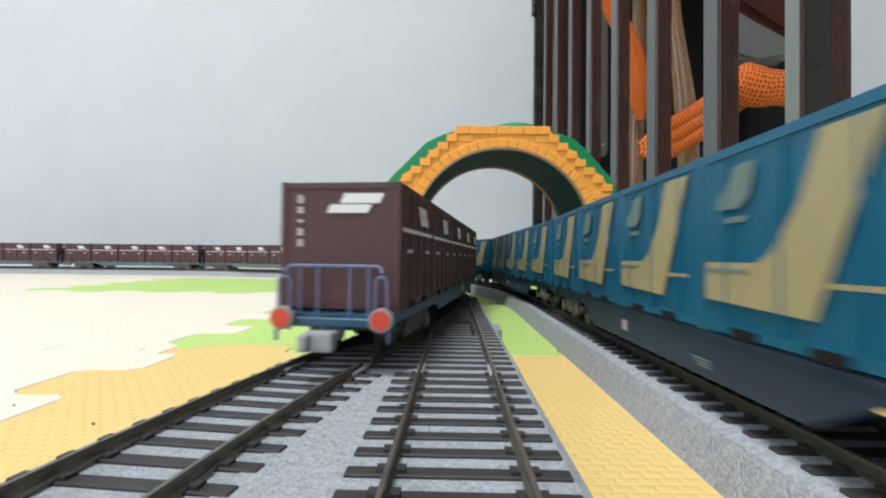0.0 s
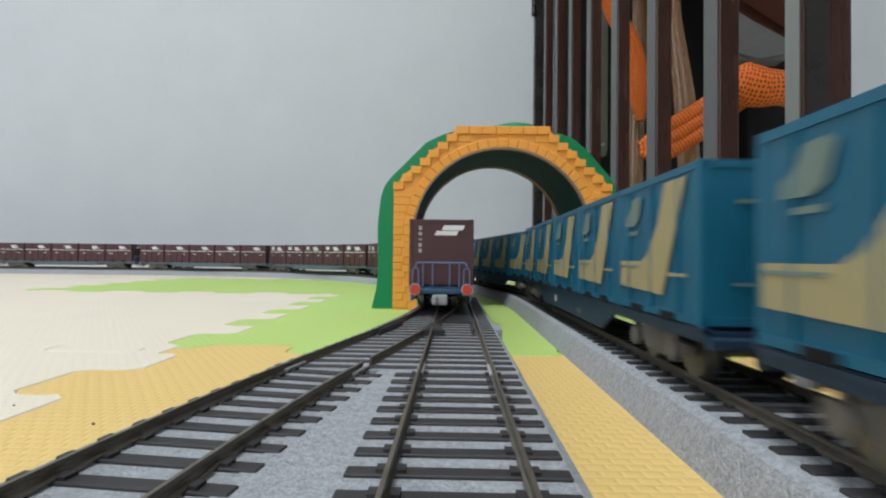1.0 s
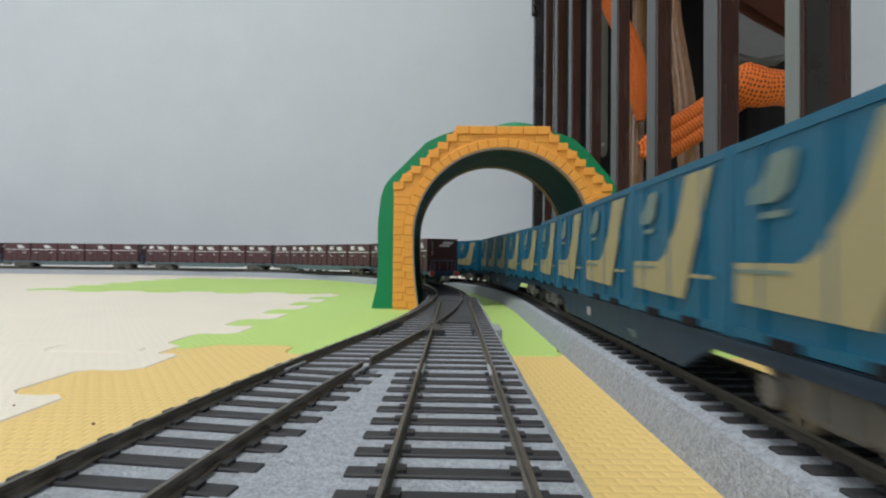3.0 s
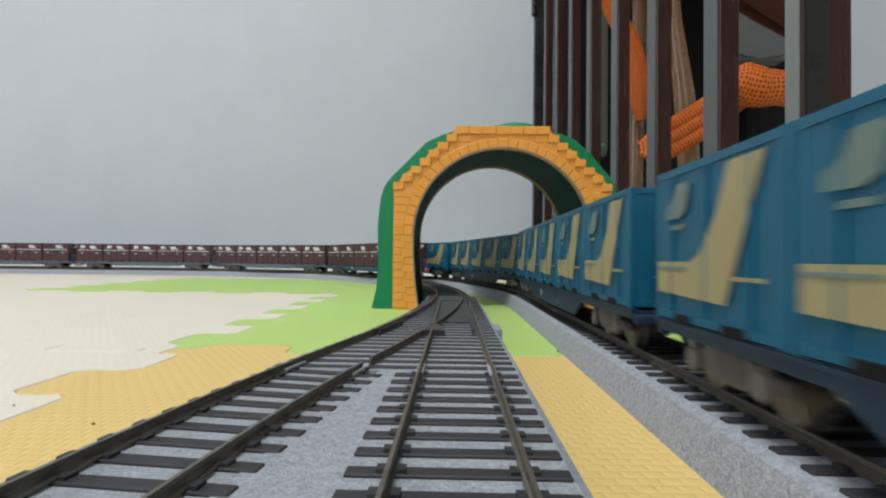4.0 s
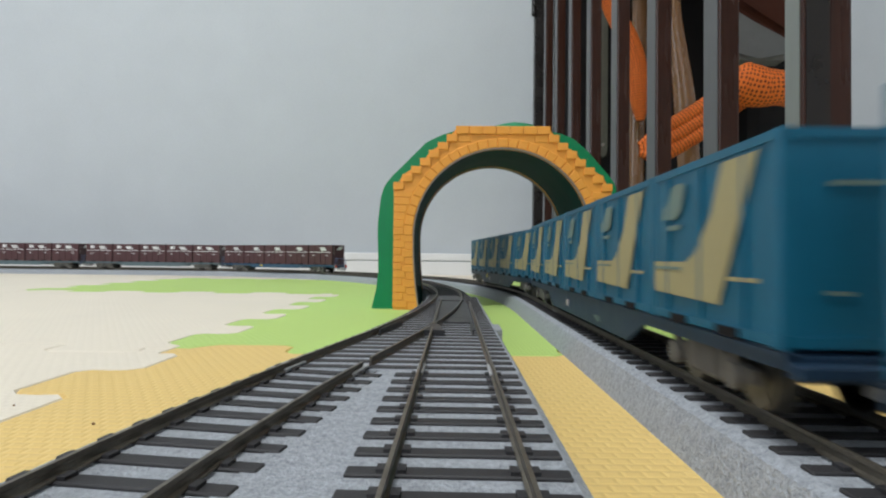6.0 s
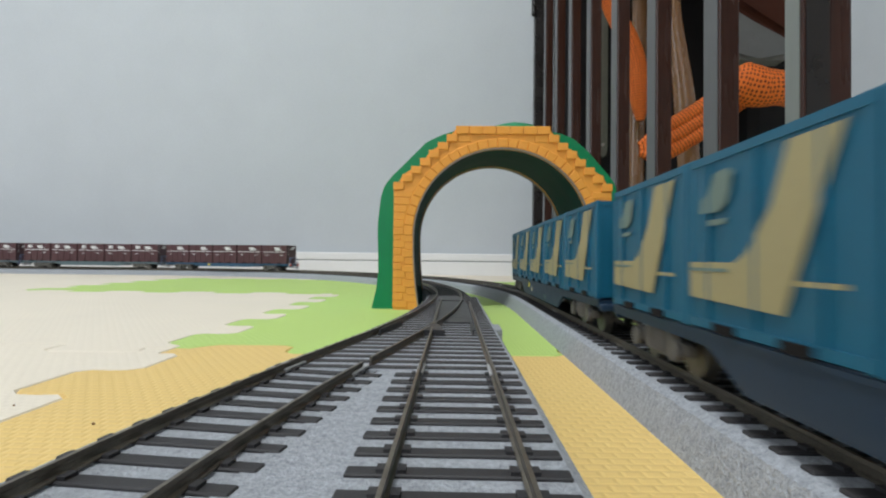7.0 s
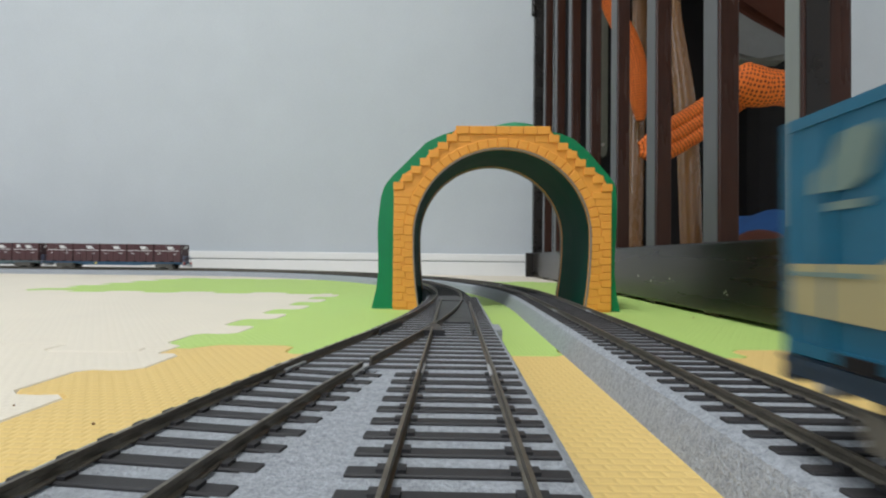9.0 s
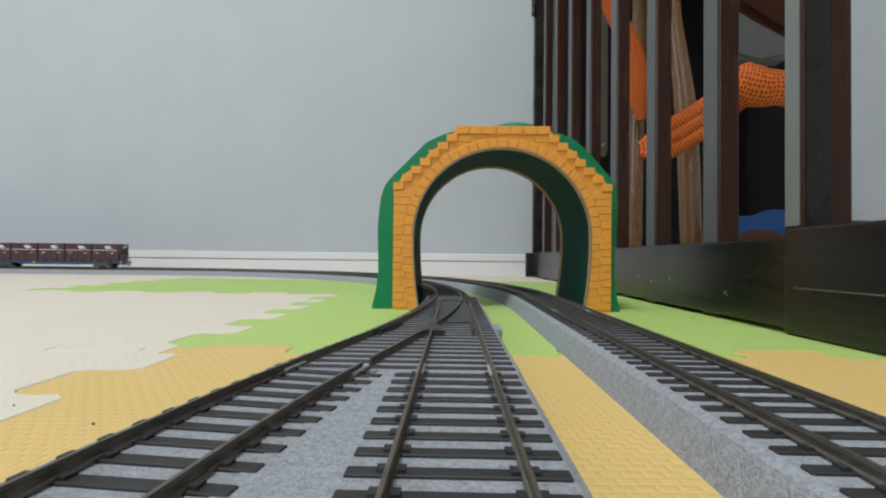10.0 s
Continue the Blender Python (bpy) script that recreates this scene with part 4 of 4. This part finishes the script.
def bogie_meshes():
    bm = bmesh.new()
    for sx in (-1, 1):
        x = sx * 0.0122
        prism(bm, [(-0.0155, 0.0050), (-0.0155, 0.0072), (-0.0085, 0.0082), (-0.0045, 0.0098), (0.0045, 0.0098), (0.0085, 0.0082), (0.0155, 0.0072), (0.0155, 0.0050), (0.0090, 0.0055), (0.0050, 0.0034), (-0.0050, 0.0034), (-0.0090, 0.0055)], "x", x - 0.0009, x + 0.0009)
        for y in (-0.0110, 0.0110):
            rod(bm, (x + sx * 0.0006, y, 0.0056), (x + sx * 0.0021, y, 0.0056), 0.0023, 10)
            rod(bm, (x + sx * 0.0006, y, 0.0076), (x + sx * 0.0014, y, 0.0096), 0.0009, 6)
        for y in (-0.003, 0.0, 0.003):
            rod(bm, (x + sx * 0.0010, y, 0.0042), (x + sx * 0.0010, y, 0.0092), 0.0009, 8)
    box(bm, -0.012, 0.012, -0.004, 0.004, 0.0055, 0.0100, 0.0005, 1)
    side_frame = mesh_of(bm, "side_frame", M_BOGIE)
    bm = bmesh.new()
    rod(bm, (-0.0125, 0, 0), (0.0125, 0, 0), 0.0011, 8)
    for sx in (-1, 1):
        rod(bm, (sx * 0.0069, 0, 0), (sx * 0.0095, 0, 0), 0.0054, 24)
        rod(bm, (sx * 0.0069, 0, 0), (sx * 0.0075, 0, 0), 0.0062, 24)
        rod(bm, (sx * 0.0095, 0, 0), (sx * 0.0098, 0, 0), 0.0036, 16)
        for k in range(3):
            a = 2 * math.pi * k / 3
            rod(bm, (sx * 0.0094, 0.0042 * math.cos(a), 0.0042 * math.sin(a)), (sx * 0.0097, 0.0042 * math.cos(a), 0.0042 * math.sin(a)), 0.0007, 8)
    return side_frame, mesh_of(bm, "wheelset", M_WHEEL)


def frame_mesh(mat, belly, style):
    bm = bmesh.new()
    L = WAGON[style] / 2 - OVERHANG[style]
    for sx in (-1, 1):
        x = sx * 0.0142
        prism(bm, [(-L, 0.0096), (-L, DECK), (L, DECK), (L, 0.0096), (0.062, 0.0092), (0.050, belly), (-0.050, belly), (-0.062, 0.0092)], "x", x - 0.0005, x + 0.0005)
        box(bm, x - 0.0009, x + 0.0009, -L, L, DECK - 0.0010, DECK - 0.0002)
    box(bm, -0.0138, 0.0138, -L, L, DECK - 0.0018, DECK - 0.0006)
    box(bm, -0.003, 0.003, -L, L, 0.0076, DECK - 0.001)
    for sy in (-1, 1):
        box(bm, -0.0142, 0.0142, sy * L - 0.0012, sy * L + 0.0012, 0.0084, DECK - 0.0016, 0.0003, 1)
    for k in range(-2, 3):
        for sy in (-0.019, 0.019):
            y = k * PITCH[style] + sy
            box(bm, -0.0150, 0.0150, y - 0.0012, y + 0.0012, DECK - 0.0012, DECK + 0.0002)
    return mesh_of(bm, "underframe", mat)


SIDE_FRAME, WHEELSET = bogie_meshes()
MAROON, BLUE = container_meshes(M_MAROON, "maroon", 0.0464), container_meshes(M_BLUE, "blue", 0.0450)
FRAME_A, FRAME_B, FRAME_C = frame_mesh(M_FRAMESEA, 0.0062, "maroon"), frame_mesh(M_FRAMEDARK, 0.0035, "blue"), frame_mesh(M_FRAMETEAL, 0.0052, "maroon")
RAILING = []


def railing(name, *tubes):
    bm = bmesh.new()
    for pts, r in tubes:
        tube(bm, pts, r, 6)
    RAILING.append((name, mesh_of(bm, name, M_RAILING)))


for x in (-0.0085, -0.0040, 0.0040, 0.0085):
    railing("post", ([(x, 0, 0), (x, 0, 0.0113)], 0.00032))
railing("handrail", ([(-0.0120, -0.001, 0.0096), (-0.0116, -0.0004, 0.0108), (-0.0108, 0, 0.0113), (0.0108, 0, 0.0113), (0.0116, -0.0004, 0.0108), (0.0120, -0.001, 0.0096)], 0.00042))
for sx in (-1, 1):
    railing("grab_rail", ([(sx * 0.0103, -0.0012, -0.0040), (sx * 0.0106, -0.0012, 0.0078), (sx * 0.0112, -0.0012, 0.0088), (sx * 0.0126, -0.0012, 0.0088), (sx * 0.0132, -0.0012, 0.0078), (sx * 0.0136, -0.0012, -0.0040)], 0.00034))
    railing("step_iron", ([(sx * 0.0138, -0.001, -0.0065), (sx * 0.0138, -0.001, 0.0)], 0.0005))
bm = bmesh.new()
rod(bm, (0, 0, 0), (0, -0.0022, 0), 0.0023, 20)
DISC = mesh_of(bm, "tail_disc", M_RED, True)
bm = bmesh.new()
rod(bm, (0, 0.0002, 0), (0, -0.0018, 0), 0.0028, 20)
DISC_RIM = mesh_of(bm, "disc_rim", M_COUPLER, True)
bm = bmesh.new()
box(bm, -0.0012, 0.0012, -0.007, 0.004, 0.0052, 0.0075, 0.0003, 1)
box(bm, -0.0038, 0.0030, -0.0105, -0.0068, 0.0040, 0.0086, 0.0008, 2)
box(bm, -0.0040, -0.0018, -0.0130, -0.0100, 0.0044, 0.0082, 0.0007, 2)
COUPLER = mesh_of(bm, "coupler", M_COUPLER)
bm = bmesh.new()
prism(bm, [(0.0, 0.0), (0.0075, 0.0), (0.0075, 0.0052), (0.0, 0.0052)], "x", 0.0, 0.00015)
SQUARE = mesh_of(bm, "square_mark", M_WHITEPRINT)
bm = bmesh.new()
box(bm, -0.00015, 0.00015, -0.0016, 0.0016, -0.0013, 0.0013)
LABEL_PLATE = mesh_of(bm, "frame_label", M_PALEPRINT)
bm = bmesh.new()
for k in range(3):
    box(bm, -0.00012, 0.00012, -0.0032, 0.0032 - 0.0012 * k, -0.0001 - k * 0.0006, 0.0002 - k * 0.0006)
LETTER_BARS = mesh_of(bm, "frame_lettering", M_GREYPRINT)


def wagon(style, number, last):
    """One flat wagon with five containers. Its own y runs along it towards the far end of the line; z is 0 on the rails."""
    if style == "maroon":
        w = empty("container_wagon")
        tagged(w, "flat wagon carrying five maroon containers" + (" with red tail discs" if last else ""), "container wagon", group="maroon container train")
        boxes, fr = MAROON, (FRAME_A if last else FRAME_C)
    else:
        w = empty("container_wagon")
        tagged(w, "flat wagon carrying five blue containers with cream panels" + (", last wagon" if last else ""), "container wagon", group="blue container train")
        boxes, fr = BLUE, FRAME_B
    piece("underframe", fr, w, Matrix())
    for k in range(-2, 3):
        c = piece("container", boxes["container"], w, Matrix.Translation((0, k * PITCH[style], DECK)))
        for name in boxes:
            if name != "container":
                piece(name if isinstance(name, str) else name[0], boxes[name], c, Matrix())
        if style == "maroon" and number in (1, 2):
            for sx in (-1, 1):
                piece("square_mark", SQUARE, c, Matrix.Translation((sx * (CW / 2 + 0.0002), sx * 0.0 + (0.0085 if sx < 0 else -0.016), 0.0232)))
    bogies = []
    for sy in (-1, 1):
        b = piece("bogie", SIDE_FRAME, w, Matrix.Translation((0, sy * BOGIE, 0)))
        wheels = [(y, piece("wheelset", WHEELSET, b, Matrix.Translation((0, y, 0.0054)))) for y in (-0.0110, 0.0110)]
        bogies.append((b, wheels))
        piece("coupler", COUPLER, w, Matrix.Translation((0, sy * (WAGON[style] / 2 - OVERHANG[style]), 0)) @ (Matrix() if sy < 0 else Matrix.Rotation(math.pi, 4, 'Z')))
    yb = -(WAGON[style] / 2 - OVERHANG[style]) - 0.0012
    if style == "maroon":
        for name, me in RAILING:
            piece(name, me, w, Matrix.Translation((0, yb, DECK - 0.0005)))
    if last and style == "maroon":
        for sx in (-1, 1):
            r = piece("disc_rim", DISC_RIM, w, Matrix.Translation((sx * 0.0121, yb - 0.0006, 0.0106)))
            piece("tail_disc", DISC, r, Matrix())
    if style == "blue":
        for sx in (-1, 1):
            piece("frame_label", LABEL_PLATE, w, Matrix.Translation((sx * 0.0149, 0.020, 0.0074)))
            piece("frame_lettering", LETTER_BARS, w, Matrix.Translation((sx * 0.0149, -0.022, 0.0066)))
    if last:
        for sx in (-1, 1):
            bm = bmesh.new()
            rod(bm, (sx * 0.0146, 0.0305, 0.0094), (sx * 0.0150, 0.0305, 0.0094), 0.0018, 16)
            part("yellow_mark", bm, M_YELLOW, w, "round yellow mark on the frame")
    return w, bogies


BOGIE = 0.0885
TRAIN_IN = [wagon("maroon", k, k == 0) for k in range(6)]
TRAIN_OUT = [wagon("blue", k, k == 0) for k in range(8)]


# ---- everything that moves ----
def ride(line, s, z):
    """A wagon's pose whose middle is at s: both bogies sit on the line."""
    xa, ya, ha = line.at(s - BOGIE)
    xb, yb, hb = line.at(s + BOGIE)
    h = math.atan2(-(xb - xa), yb - ya)
    m = Matrix.Translation(((xa + xb) / 2, (ya + yb) / 2, z)) @ Matrix.Rotation(h, 4, 'Z')
    return m, ha - h, hb - h


def run_train(train, line, z, style, tail, way):
    """tail: the place of the train's end at a time. way: 1 when the wagons lie ahead of it along the line, -1 when they lie behind it."""
    long = WAGON[style]
    end = (long - 5 * PITCH[style]) / 2
    times = [0.25 * i for i in range(41)]
    for k, (w, bogies) in enumerate(train):
        rows, ra, rb = [], [], []
        for t in times:
            s = tail(t) + way * (long / 2 - end + k * long)
            m, a, b = ride(line, s, z)
            rows.append((t, m))
            ra.append((t, Matrix.Translation((0, -BOGIE, 0)) @ Matrix.Rotation(a, 4, 'Z')))
            rb.append((t, Matrix.Translation((0, BOGIE, 0)) @ Matrix.Rotation(b, 4, 'Z')))
        walk(w, rows)
        for (b, wheels), turns in zip(bogies, (ra, rb)):
            walk(b, turns)
            for y, wheel in wheels:
                rolled = [(i / FPS, Matrix.Translation((0, y, 0.0054)) @ Matrix.Rotation(-(tail(i / FPS) - tail(0.0)) / 0.0054, 4, 'X')) for i in range(10 * FPS + 1)]
                walk(wheel, rolled)


def motions():
    run_train(TRAIN_IN, INNER, ZR, "maroon", lambda t: float(np.interp(t, (0, 0.3, 2.4, 3.8, 5.5, 7, 8, 9, 10), (-0.0075, 0.0278, 0.2790, 0.4530, 0.6570, 0.8240, 0.9290, 1.0370, 1.1480))), 1)
    # the blue train picks up a little speed towards the end
    late = lambda t: float(np.interp(t, (0, 1, 2.5, 4, 5.5, 7, 7.5, 8.25, 8.75, 9, 9.5, 10), (-0.004, -0.004, 0.001, 0.003, 0.004, 0.003, 0.003, -0.001, -0.006, -0.010, -0.020, -0.030)))
    run_train(TRAIN_OUT, OUTER, ZO, "blue", lambda t: 1.4655 - 0.1538 * t + late(t), -1)


motions()
